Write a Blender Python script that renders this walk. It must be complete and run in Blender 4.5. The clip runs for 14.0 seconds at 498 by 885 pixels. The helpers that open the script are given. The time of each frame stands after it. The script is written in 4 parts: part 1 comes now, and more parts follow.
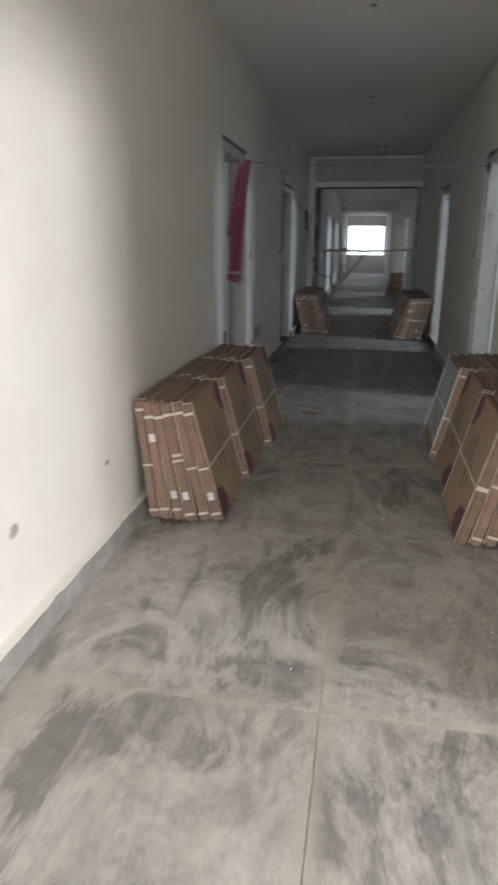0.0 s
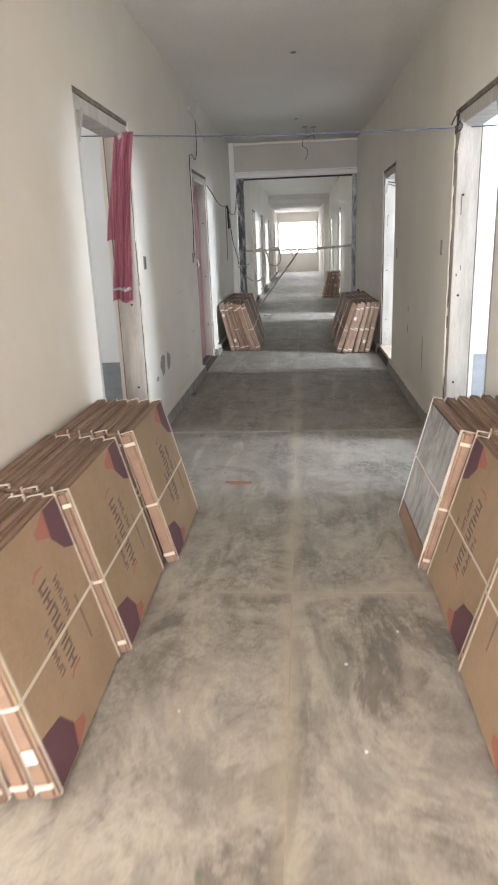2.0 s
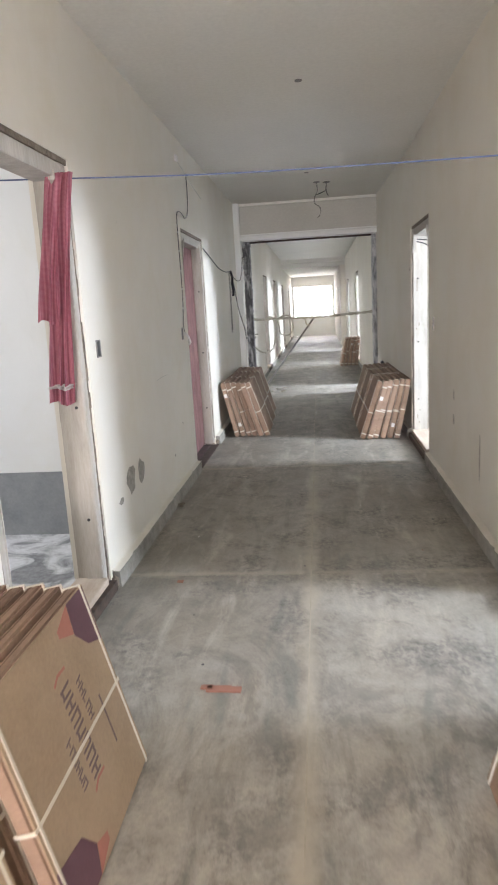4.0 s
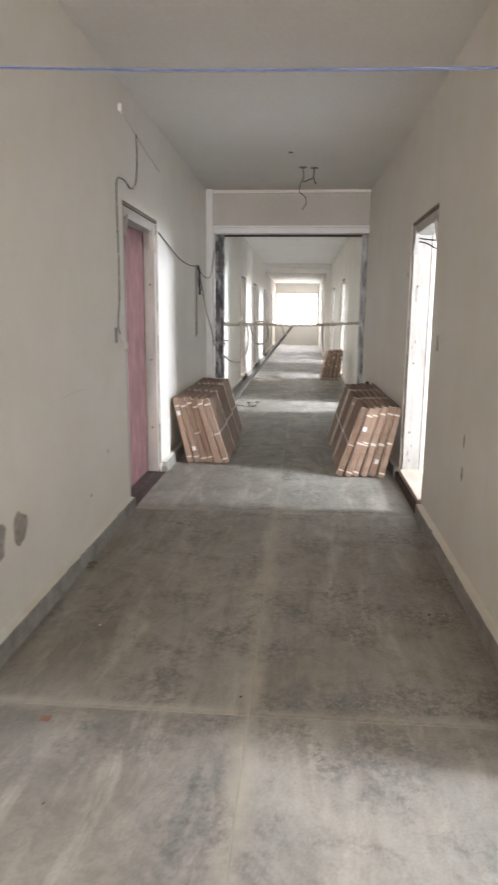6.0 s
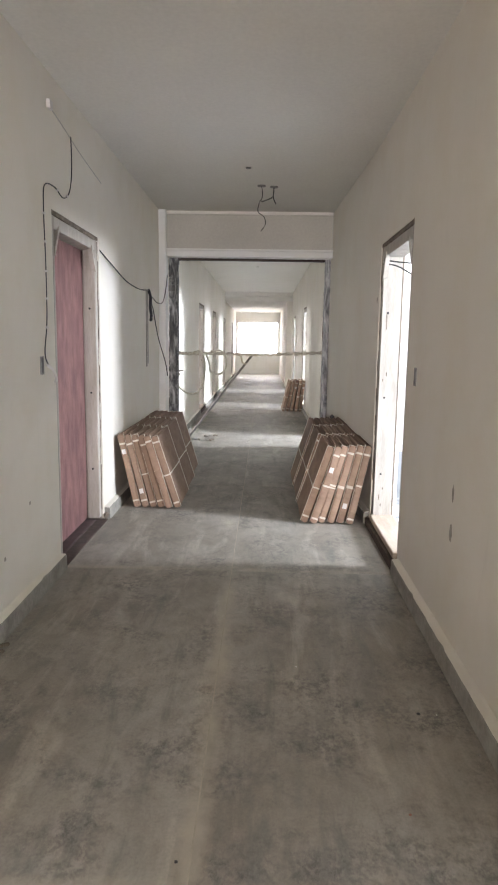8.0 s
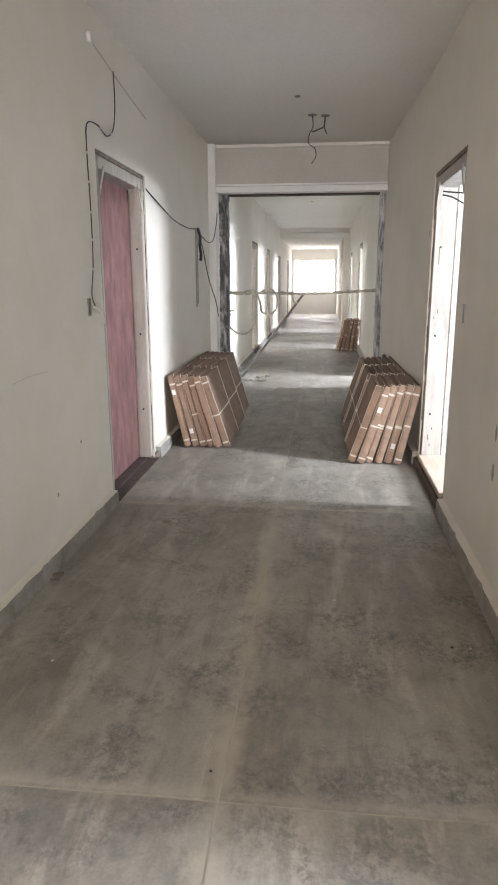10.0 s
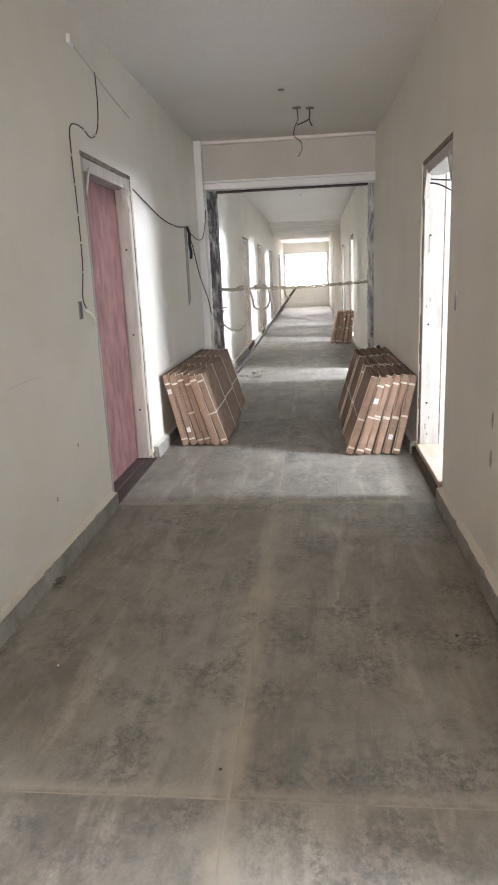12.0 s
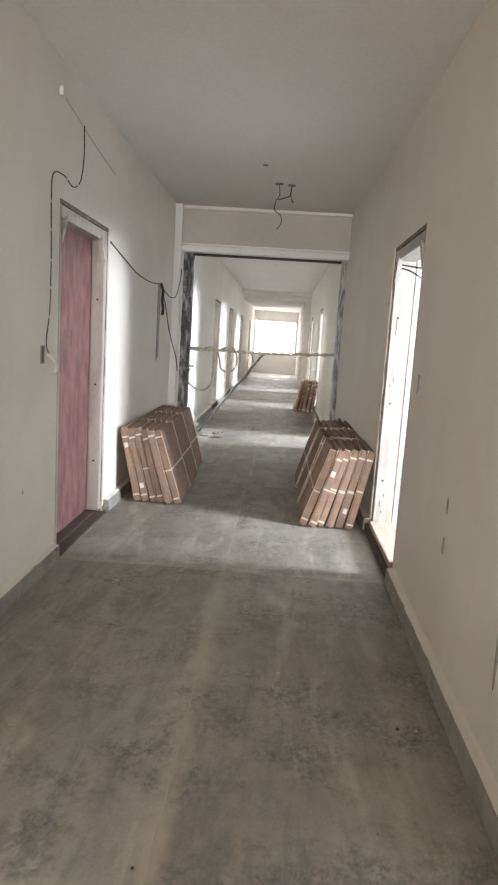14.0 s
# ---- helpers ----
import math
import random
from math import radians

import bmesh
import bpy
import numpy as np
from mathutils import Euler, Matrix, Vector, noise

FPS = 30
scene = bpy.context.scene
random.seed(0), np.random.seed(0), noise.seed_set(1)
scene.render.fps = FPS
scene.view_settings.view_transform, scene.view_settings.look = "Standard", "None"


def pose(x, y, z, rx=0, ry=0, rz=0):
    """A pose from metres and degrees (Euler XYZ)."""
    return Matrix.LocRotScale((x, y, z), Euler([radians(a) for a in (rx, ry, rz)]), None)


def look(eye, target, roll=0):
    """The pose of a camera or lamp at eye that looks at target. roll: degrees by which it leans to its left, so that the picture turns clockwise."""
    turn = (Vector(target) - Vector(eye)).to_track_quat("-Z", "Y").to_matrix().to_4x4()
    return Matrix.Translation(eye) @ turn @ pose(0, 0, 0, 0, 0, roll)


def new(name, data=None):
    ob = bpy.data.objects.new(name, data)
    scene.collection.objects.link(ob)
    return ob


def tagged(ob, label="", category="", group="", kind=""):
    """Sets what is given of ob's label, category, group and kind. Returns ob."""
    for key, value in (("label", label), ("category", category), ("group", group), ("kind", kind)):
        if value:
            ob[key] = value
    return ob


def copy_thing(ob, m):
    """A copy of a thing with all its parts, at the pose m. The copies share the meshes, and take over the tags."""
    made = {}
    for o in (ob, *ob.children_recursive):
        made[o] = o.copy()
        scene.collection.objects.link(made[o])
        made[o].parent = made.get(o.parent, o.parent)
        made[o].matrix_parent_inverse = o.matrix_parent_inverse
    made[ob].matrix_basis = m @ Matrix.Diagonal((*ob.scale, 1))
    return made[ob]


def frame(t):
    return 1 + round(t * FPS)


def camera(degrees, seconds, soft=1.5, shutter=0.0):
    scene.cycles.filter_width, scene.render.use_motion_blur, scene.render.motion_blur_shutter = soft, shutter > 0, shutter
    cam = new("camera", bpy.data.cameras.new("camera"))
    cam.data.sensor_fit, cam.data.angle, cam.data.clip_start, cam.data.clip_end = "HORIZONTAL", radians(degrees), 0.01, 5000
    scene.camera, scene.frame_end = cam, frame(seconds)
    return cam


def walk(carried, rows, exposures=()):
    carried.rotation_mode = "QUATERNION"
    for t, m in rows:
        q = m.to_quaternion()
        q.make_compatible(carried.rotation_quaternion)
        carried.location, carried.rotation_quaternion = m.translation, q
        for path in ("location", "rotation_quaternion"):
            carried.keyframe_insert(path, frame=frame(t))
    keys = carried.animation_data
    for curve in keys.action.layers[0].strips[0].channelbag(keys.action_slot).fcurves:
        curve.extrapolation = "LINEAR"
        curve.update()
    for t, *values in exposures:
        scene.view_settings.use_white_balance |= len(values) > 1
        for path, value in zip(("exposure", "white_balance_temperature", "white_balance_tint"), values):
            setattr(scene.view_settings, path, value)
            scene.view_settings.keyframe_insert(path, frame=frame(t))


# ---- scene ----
cam = camera(41.3, 14.0, soft=1.8, shutter=0.5)
PATH = [
    (0, (1.132, 2.334, 1.382), (0.806, 4.22, 0.802), 0.4),
    (0.5, (1.071, 2.77, 1.384), (0.908, 4.671, 0.783), -2.3),
    (1, (1.098, 3.202, 1.401), (0.843, 5.102, 0.832), -2.4),
    (1.5, (1.085, 3.684, 1.377), (0.87, 5.605, 0.863), -1.8),
    (2, (1.117, 4.057, 1.384), (0.951, 5.964, 0.804), -2.2),
    (2.5, (1.134, 4.46, 1.37), (0.837, 6.359, 0.818), -2.5),
    (3, (1.113, 4.838, 1.401), (1.011, 6.788, 0.969), -3.1),
    (5.5, (1.216, 6.452, 1.448), (0.779, 8.366, 1.067), -3.7),
    (6, (1.219, 6.771, 1.409), (1.065, 8.727, 1.02), 0.5),
    (6.5, (1.187, 6.978, 1.392), (1.107, 8.912, 0.886), -0.0),
    (7, (1.236, 7.237, 1.382), (0.77, 9.098, 0.817), -5.1),
    (7.5, (1.258, 7.371, 1.375), (1.052, 9.297, 0.879), -4.2),
    (8, (1.235, 7.395, 1.403), (1.194, 9.372, 1.099), 0.9),
    (8.5, (1.235, 7.377, 1.397), (1.075, 9.351, 1.113), 0.6),
    (9, (1.278, 7.359, 1.396), (1.057, 9.31, 1.015), 0.5),
    (11.5, (1.324, 7.37, 1.408), (1.144, 9.297, 0.904), -1.3),
    (12, (1.323, 7.368, 1.403), (1.115, 9.296, 0.912), -2.5),
    (12.5, (1.324, 7.371, 1.398), (1.114, 9.29, 0.874), -2.7),
    (13, (1.328, 7.377, 1.399), (1.128, 9.293, 0.863), -1.1),
    (13.5, (1.343, 7.383, 1.424), (1.186, 9.336, 1.026), 1.4),
    (14, (1.326, 7.446, 1.41), (1.242, 9.419, 1.099), 3.6),
]
EXPOSURES = [(0, -1.63, 6300, 14), (0.5, -1.0, 6350, 16), (1.0, -0.55, 6750, 17), (1.5, 0.02, 7050, 19), (2.0, 0.25, 7000, 20), (3.0, 0.42, 6950, 20), (6.0, 0.56, 7250, 23), (14.0, 0.59, 7300, 23)]
walk(cam, [(t, look(eye, target, roll)) for t, eye, target, roll in PATH], EXPOSURES)

# ---- world and light ----
world = bpy.data.worlds.new("sky")
scene.world = world
world.use_nodes = True
wn = world.node_tree
sky = wn.nodes.new("ShaderNodeTexSky")
sky.sky_type, sky.sun_disc = 'NISHITA', False
sky.sun_elevation, sky.sun_rotation = radians(50), radians(115)
wn.links.new(sky.outputs[0], wn.nodes["Background"].inputs[0])
wn.nodes["Background"].inputs[1].default_value = 0.12

sun = new("sun", bpy.data.lights.new("sun", 'SUN'))
sun.data.energy, sun.data.angle, sun.data.color = 2.5, radians(0.6), (1.0, 0.95, 0.87)
sun.matrix_world = look((8, -4, 12), (0, 0, 0))


def area_light(name, x, y, z, aim_x, aim_y, w, h, watts, colour=(0.95, 0.955, 1.0)):
    """An area lamp: the sky in a window's opening, or added fill where no window is."""
    lamp = bpy.data.lights.new(name, 'AREA')
    lamp.shape, lamp.size, lamp.size_y, lamp.energy, lamp.color = 'RECTANGLE', w, h, watts, colour
    ob = new(name, lamp)
    ob.matrix_world = look((x, y, z), (x + aim_x, y + aim_y, z - 0.55))
    return ob


# The plan: the corridor runs along y between x = 0 and x = WIDE.
WIDE, HIGH, END, BACK = 2.08, 2.87, 36.0, -1.5
WALL = 0.2
ROOM = 3.6
LEFT_DOORS = [(7.60, 8.70, 2.16), (11.31, 12.40, 2.135), (20.0, 21.1, 2.10), (23.3, 24.4, 2.10), (27.4, 28.6, 2.08), (32.4, 33.6, 2.08)]
RIGHT_DOORS = [(2.2, 3.92, 2.12), (7.58, 8.66, 2.115), (11.34, 12.42, 2.115), (16.2, 17.3, 2.12), (21.1, 22.2, 2.12), (25.8, 26.9, 2.10)]
EAST_WINDOWS = [(0.9, 2.2), (7.55, 8.4), (10.85, 11.65), (16.0, 17.2), (20.6, 21.9), (25.6, 27.0)]
WEST_WINDOWS = [(7.5, 9.2), (11.0, 12.6), (19.6, 21.0), (23.0, 24.4), (27.0, 28.6), (32.2, 33.8)]
for (y0, y1), watts in zip(EAST_WINDOWS, (1300, 310, 390, 640, 560, 560)):
    area_light("area_light", WIDE + WALL + ROOM - 0.3, (y0 + y1) / 2, 2.0, -1, 0, y1 - y0, 0.7, watts, (0.66, 0.83, 1.0) if y0 > 5 else (0.93, 0.95, 1.0))
for (y0, y1), watts in zip(WEST_WINDOWS, (60, 0, 110, 110, 110, 110)):
    if not watts:
        continue
    area_light("area_light", -WALL - ROOM + 0.3, (y0 + y1) / 2, 1.85, 1, 0, y1 - y0, 1.0, watts, (0.84, 0.93, 1.0))
# added fill before the closed south wall, brightening the near floor and cartons
area_light("area_light", 1.0, BACK + 0.35, 1.7, 0, 1, 1.7, 1.3, 480, (0.9, 0.95, 1.0))


# ---- materials ----
def material(name, rough=0.8, metal=0.0):
    m = bpy.data.materials.new(name)
    m.use_nodes = True
    b = m.node_tree.nodes["Principled BSDF"]
    b.inputs["Roughness"].default_value = rough
    b.inputs["Metallic"].default_value = metal
    return m, m.node_tree, b


def add(nt, kind, **settings):
    n = nt.nodes.new(kind)
    for key, value in settings.items():
        n.inputs[key.replace("_", " ")].default_value = value
    return n


def ramp(nt, source, stops):
    r = nt.nodes.new("ShaderNodeValToRGB")
    while len(r.color_ramp.elements) < len(stops):
        r.color_ramp.elements.new(0.5)
    for e, (p, c) in zip(r.color_ramp.elements, stops):
        e.position, e.color = p, (*c, 1)
    nt.links.new(source, r.inputs[0])
    return r.outputs[0]


def blend(nt, fac, a, b, mode='MIX'):
    n = nt.nodes.new("ShaderNodeMix")
    n.data_type, n.blend_type = 'RGBA', mode
    for socket, value in ((n.inputs[0], fac), (n.inputs[6], a), (n.inputs[7], b)):
        if isinstance(value, (int, float)):
            socket.default_value = value
        elif isinstance(value, tuple):
            socket.default_value = (*value, 1)
        else:
            nt.links.new(value, socket)
    return n.outputs[2]


def position(nt, scale=(1, 1, 1), where='Object'):
    c = nt.nodes.new("ShaderNodeTexCoord")
    m = nt.nodes.new("ShaderNodeMapping")
    m.inputs["Scale"].default_value = scale
    nt.links.new(c.outputs[where], m.inputs[0])
    return m.outputs[0]


def noise_of(nt, vec, scale, detail=5, rough=0.55, distort=0.0):
    n = add(nt, "ShaderNodeTexNoise", Scale=scale, Detail=detail, Roughness=rough, Distortion=distort)
    nt.links.new(vec, n.inputs["Vector"])
    return n.outputs[0]


def bump(nt, b, height, strength, distance=0.01):
    n = add(nt, "ShaderNodeBump", Strength=strength, Distance=distance)
    nt.links.new(height, n.inputs["Height"])
    nt.links.new(n.outputs[0], b.inputs["Normal"])


def mottled(name, dark, light, scale=3.0, rough=0.8, fine=60.0, relief=0.15, metal=0.0, stretch=(1, 1, 1), distort=0.0, spread=(0.3, 0.7), vary=0.0):
    """A surface with broad and fine variation between two colours, and fine relief."""
    m, nt, b = material(name, rough, metal)
    p = position(nt, stretch)
    broad = noise_of(nt, p, scale, 6, 0.6, distort)
    small = noise_of(nt, p, fine, 4, 0.6)
    c = ramp(nt, broad, [(spread[0], dark), (spread[1], light)])
    c = blend(nt, 0.22, c, ramp(nt, small, [(0.3, tuple(v * 0.7 for v in dark)), (0.7, light)]))
    if vary:
        info = nt.nodes.new("ShaderNodeObjectInfo")
        c = blend(nt, vary, c, ramp(nt, info.outputs["Random"], [(0, (0.55, 0.55, 0.55)), (1, (1, 1, 1))]), 'MULTIPLY')
    nt.links.new(c, b.inputs["Base Color"])
    bump(nt, b, small, relief)
    return m


def wall_paint(name, base, stain):
    """Emulsion on trowelled plaster: soft unevenness, scuffs and drips."""
    m, nt, b = material(name, 0.75)
    p = position(nt)
    broad = noise_of(nt, p, 0.9, 4, 0.5)
    c = ramp(nt, broad, [(0.35, tuple(v * 0.93 for v in base)), (0.65, base)])
    streak = noise_of(nt, position(nt, (5, 5, 1.3)), 1.6, 6, 0.7, 0.6)
    c = blend(nt, ramp(nt, streak, [(0.60, (0, 0, 0)), (0.82, (0.16, 0.16, 0.16))]), c, stain)
    tired = noise_of(nt, p, 2.3, 7, 0.62, 0.3)
    c = blend(nt, ramp(nt, tired, [(0.44, (0, 0, 0)), (0.72, (0.6, 0.6, 0.6))]), c, tuple(v * w for v, w in zip(base, (0.90, 0.87, 0.80))))
    spots = noise_of(nt, p, 11, 3, 0.5)
    c = blend(nt, ramp(nt, spots, [(0.76, (0, 0, 0)), (0.80, (0.3, 0.3, 0.3))]), c, stain)
    nt.links.new(c, b.inputs["Base Color"])
    trowel = noise_of(nt, p, 7, 5, 0.6)
    bump(nt, b, trowel, 0.12, 0.02)
    return m


def floor_cement():
    """Dusty cement floor: swirled trowel marks, dark patches, pale dust along the panel joints."""
    m, nt, b = material("cement_floor", 0.62)
    p = position(nt)

    def maths(op, x, y=None, z=None):
        n = nt.nodes.new("ShaderNodeMath")
        n.operation = op
        for k, v in enumerate((x, y, z)):
            if isinstance(v, (int, float)):
                n.inputs[k].default_value = v
            elif v is not None:
                nt.links.new(v, n.inputs[k])
        return n.outputs[0]

    # every panel was trowelled by itself: shift the pattern from panel to panel
    info = nt.nodes.new("ShaderNodeObjectInfo")
    shift = nt.nodes.new("ShaderNodeVectorMath")
    shift.operation = 'MULTIPLY_ADD'
    shift.inputs[1].default_value = (1, 1, 1)
    nt.links.new(p, shift.inputs[0])
    nt.links.new(maths('MULTIPLY', info.outputs["Random"], 37.0), shift.inputs[2])

    def stretched(sx, sy, turn=0.0):
        n = nt.nodes.new("ShaderNodeMapping")
        n.inputs["Scale"].default_value = (sx, sy, 1)
        n.inputs["Rotation"].default_value = (0, 0, turn)
        nt.links.new(shift.outputs[0], n.inputs[0])
        return n.outputs[0]

    dust = noise_of(nt, stretched(1, 0.8), 1.3, 6, 0.55, 0.4)
    c = ramp(nt, dust, [(0.30, (0.172, 0.149, 0.118)), (0.48, (0.229, 0.204, 0.170)), (0.68, (0.300, 0.274, 0.236))])
    # broad swirls of the trowel, lighter laitance in veins
    # (rougher trowelling in the first stretch of the corridor than further on)
    part_y = nt.nodes.new("ShaderNodeSeparateXYZ")
    nt.links.new(p, part_y.inputs[0])
    rough_work = maths('MULTIPLY', ramp(nt, maths('MULTIPLY', part_y.outputs[1], 0.05), [(0.30, (1, 1, 1)), (0.42, (0.18, 0.18, 0.18))]), 1.0)
    vein = noise_of(nt, stretched(1.5, 0.9, 0.5), 1.5, 10, 0.7, 0.9)
    # first stretch mixed paler, raising its brightness against the walls through the colour
    c = blend(nt, maths('MULTIPLY', rough_work, ramp(nt, dust, [(0.30, (0.1, 0.1, 0.1)), (0.60, (0.42, 0.42, 0.42))])), c, (0.395, 0.38, 0.352))
    c = blend(nt, maths('MULTIPLY', rough_work, ramp(nt, vein, [(0.40, (0, 0, 0)), (0.49, (0.7, 0.7, 0.7)), (0.57, (0, 0, 0))])), c, (0.46, 0.425, 0.37))
    c = blend(nt, maths('MULTIPLY', rough_work, ramp(nt, vein, [(0.55, (0, 0, 0)), (0.60, (0.62, 0.62, 0.62)), (0.68, (0.2, 0.2, 0.2))])), c, (0.125, 0.117, 0.106))
    # drag marks along the corridor
    drag = noise_of(nt, stretched(4.5, 0.7, 0.12), 1.6, 7, 0.6, 0.5)
    c = blend(nt, ramp(nt, drag, [(0.53, (0, 0, 0)), (0.64, (0.55, 0.55, 0.55))]), c, (0.40, 0.358, 0.30))
    c = blend(nt, ramp(nt, drag, [(0.32, (0.6, 0.6, 0.6)), (0.43, (0, 0, 0))]), c, (0.145, 0.147, 0.13))
    # worn patches where the dark grit shows, broken up by fine grain
    wear = noise_of(nt, stretched(1, 1), 2.6, 6, 0.68, 0.3)
    grit = noise_of(nt, stretched(1, 0.8), 34, 7, 0.78, 0.2)
    worn = maths('MULTIPLY', ramp(nt, wear, [(0.45, (0, 0, 0)), (0.62, (1, 1, 1))]), ramp(nt, grit, [(0.42, (0, 0, 0)), (0.60, (0.9, 0.9, 0.9))]))
    c = blend(nt, maths('MULTIPLY', worn, maths('MULTIPLY_ADD', rough_work, -0.45, 1.0)), c, (0.095, 0.088, 0.082))
    scuff = noise_of(nt, stretched(1.2, 0.8, 0.9), 5.5, 9, 0.72, 0.6)
    c = blend(nt, 0.55, c, ramp(nt, scuff, [(0.34, (0.62, 0.62, 0.62)), (0.5, (0.95, 0.95, 0.95)), (0.68, (1.28, 1.26, 1.22))]), 'MULTIPLY')
    speck = noise_of(nt, p, 95, 3, 0.6)
    c = blend(nt, 0.4, c, ramp(nt, speck, [(0.30, (0.72, 0.72, 0.72)), (0.6, (1.06, 1.06, 1.06))]), 'MULTIPLY')
    fine, patch = grit, dust
    # dust swept into the joints
    sep = nt.nodes.new("ShaderNodeSeparateXYZ")
    nt.links.new(p, sep.inputs[0])
    away = maths('ABSOLUTE', maths('SUBTRACT', sep.outputs[0], 1.06))
    across = maths('ABSOLUTE', maths('SUBTRACT', maths('FLOORED_MODULO', maths('SUBTRACT', sep.outputs[1], 2.85), 2.42), 1.21))
    near = maths('MINIMUM', away, maths('ADD', across, 0.008))
    wob = maths('MULTIPLY_ADD', noise_of(nt, p, 5, 6, 0.65), 0.12, near)
    broken = ramp(nt, noise_of(nt, p, 1.9, 4, 0.6), [(0.38, (0.3, 0.3, 0.3)), (0.6, (0.8, 0.8, 0.8))])
    band = ramp(nt, wob, [(0.068, (1, 1, 1)), (0.116, (0, 0, 0))])
    swept = ramp(nt, maths('MULTIPLY', sep.outputs[1], 0.05), [(0.54, (1, 1, 1)), (0.62, (0.1, 0.1, 0.1))])
    c = blend(nt, blend(nt, 1.0, blend(nt, 1.0, band, broken, 'MULTIPLY'), swept, 'MULTIPLY'), c, (0.385, 0.335, 0.265))
    nt.links.new(c, b.inputs["Base Color"])
    nt.links.new(ramp(nt, patch, [(0.3, (0.5, 0.5, 0.5)), (0.7, (0.75, 0.75, 0.75))]), b.inputs["Roughness"])
    bump(nt, b, fine, 0.15, 0.004)
    return m


def plain(name, colour, rough=0.6, metal=0.0):
    return mottled(name, tuple(v * 0.85 for v in colour), colour, 8, rough, 90, 0.05, metal)


GREY_PLASTER = mottled("grey_toned_plaster", (0.44, 0.43, 0.39), (0.52, 0.505, 0.46), 1.5, 0.85, 40, 0.05)
PAINT = wall_paint("cream_wall_paint", (0.72, 0.682, 0.605), (0.38, 0.35, 0.29))
ROOM_PAINT = wall_paint("white_room_paint", (0.76, 0.77, 0.76), (0.5, 0.5, 0.48))
CEILING_PAINT = mottled("ceiling_paint", (0.69, 0.67, 0.62), (0.75, 0.73, 0.68), 0.8, 0.85, 40, 0.015)
FLOOR = floor_cement()
JOINT = mottled("joint_mortar", (0.30, 0.265, 0.21), (0.42, 0.37, 0.30), 9, 0.9)
ROOM_FLOOR = mottled("plaster_strewn_floor", (0.16, 0.17, 0.18), (0.62, 0.64, 0.66), 2.6, 0.8, 30, 0.2, distort=1.5, spread=(0.44, 0.58))
SKIRTING = mottled("cement_skirting", (0.17, 0.16, 0.14), (0.36, 0.34, 0.30), 7, 0.85, 45, 0.4)
DADO = mottled("grey_cement_dado", (0.20, 0.21, 0.22), (0.30, 0.31, 0.32), 5, 0.8)
MORTAR = mottled("rough_mortar", (0.08, 0.062, 0.05), (0.28, 0.23, 0.18), 14, 0.95, 50, 0.8)
FRAME_WOOD = mottled("primed_wood", (0.33, 0.30, 0.255), (0.50, 0.465, 0.41), 4, 0.7, 40, 0.2, stretch=(3, 3, 0.5))
RAW_WOOD = mottled("raw_wood", (0.33, 0.255, 0.19), (0.50, 0.42, 0.34), 5, 0.75, 50, 0.25, stretch=(3, 0.6, 3))
PINK_DOOR = mottled("pink_primer", (0.10, 0.041, 0.038), (0.245, 0.120, 0.108), 5.0, 0.7, 70, 0.1, stretch=(2.4, 2.4, 0.9), distort=0.25, spread=(0.36, 0.70))
DARK_GAP = mottled("dark_gap_tone", (0.035, 0.025, 0.02), (0.09, 0.06, 0.045), 20, 0.95)
# grey-brown bare plaster, darkened further for the shade inside the hollows
BARE = mottled("bare_plaster", (0.20, 0.185, 0.155), (0.44, 0.41, 0.35), 22, 0.9, 60, 0.8)
# maroon sill wood, darkened to carry the shade of the door recess
DARK_SILL = mottled("shaded_maroon_wood", (0.035, 0.022, 0.02), (0.085, 0.05, 0.045), 9, 0.8)
CARD = mottled("brown_cardboard", (0.235, 0.145, 0.098), (0.37, 0.245, 0.172), 5, 0.8, 70, 0.12, stretch=(1, 1, 2.5), vary=0.55)
CARD_FACE = mottled("tan_face_board", (0.29, 0.205, 0.13), (0.385, 0.28, 0.185), 4, 0.8, 70, 0.1)
CARD_EDGE = mottled("cardboard_fold", (0.12, 0.07, 0.045), (0.20, 0.125, 0.08), 9, 0.85, 70, 0.1)
STRAP = plain("cream_strap", (0.66, 0.60, 0.50), 0.45)
LABEL = plain("white_label", (0.72, 0.69, 0.66), 0.6)
PURPLE = plain("purple_print", (0.135, 0.06, 0.078), 0.7)
SALMON = plain("salmon_print", (0.40, 0.15, 0.11), 0.7)
INK = plain("brown_ink", (0.15, 0.10, 0.095), 0.75)
TILE = mottled("grey_marble_tile", (0.24, 0.25, 0.25), (0.66, 0.67, 0.66), 4, 0.25, 30, 0.05, stretch=(1, 2.2, 1.0), distort=1.2)
WIRE = plain("dark_wire", (0.025, 0.025, 0.028), 0.5)
BLUE_WIRE = plain("blue_wire", (0.09, 0.12, 0.24), 0.5)
ROPE = mottled("cream_rope", (0.36, 0.33, 0.25), (0.62, 0.59, 0.50), 30, 0.9, 120, 0.5)
BLACK_BRICK = mottled("raw_jamb", (0.035, 0.037, 0.042), (0.50, 0.50, 0.50), 14, 0.85, 40, 0.8, stretch=(1, 1, 0.3), distort=0.8, spread=(0.46, 0.66))
PALE_JAMB = mottled("mortar_smeared_jamb", (0.06, 0.065, 0.075), (0.58, 0.58, 0.58), 12, 0.85, 40, 0.8, stretch=(1, 1, 0.25), distort=0.8, spread=(0.36, 0.56))
STEEL = plain("dull_steel", (0.25, 0.24, 0.23), 0.5, 0.8)
RED_PAINT = plain("red_mark", (0.30, 0.13, 0.09), 0.7)


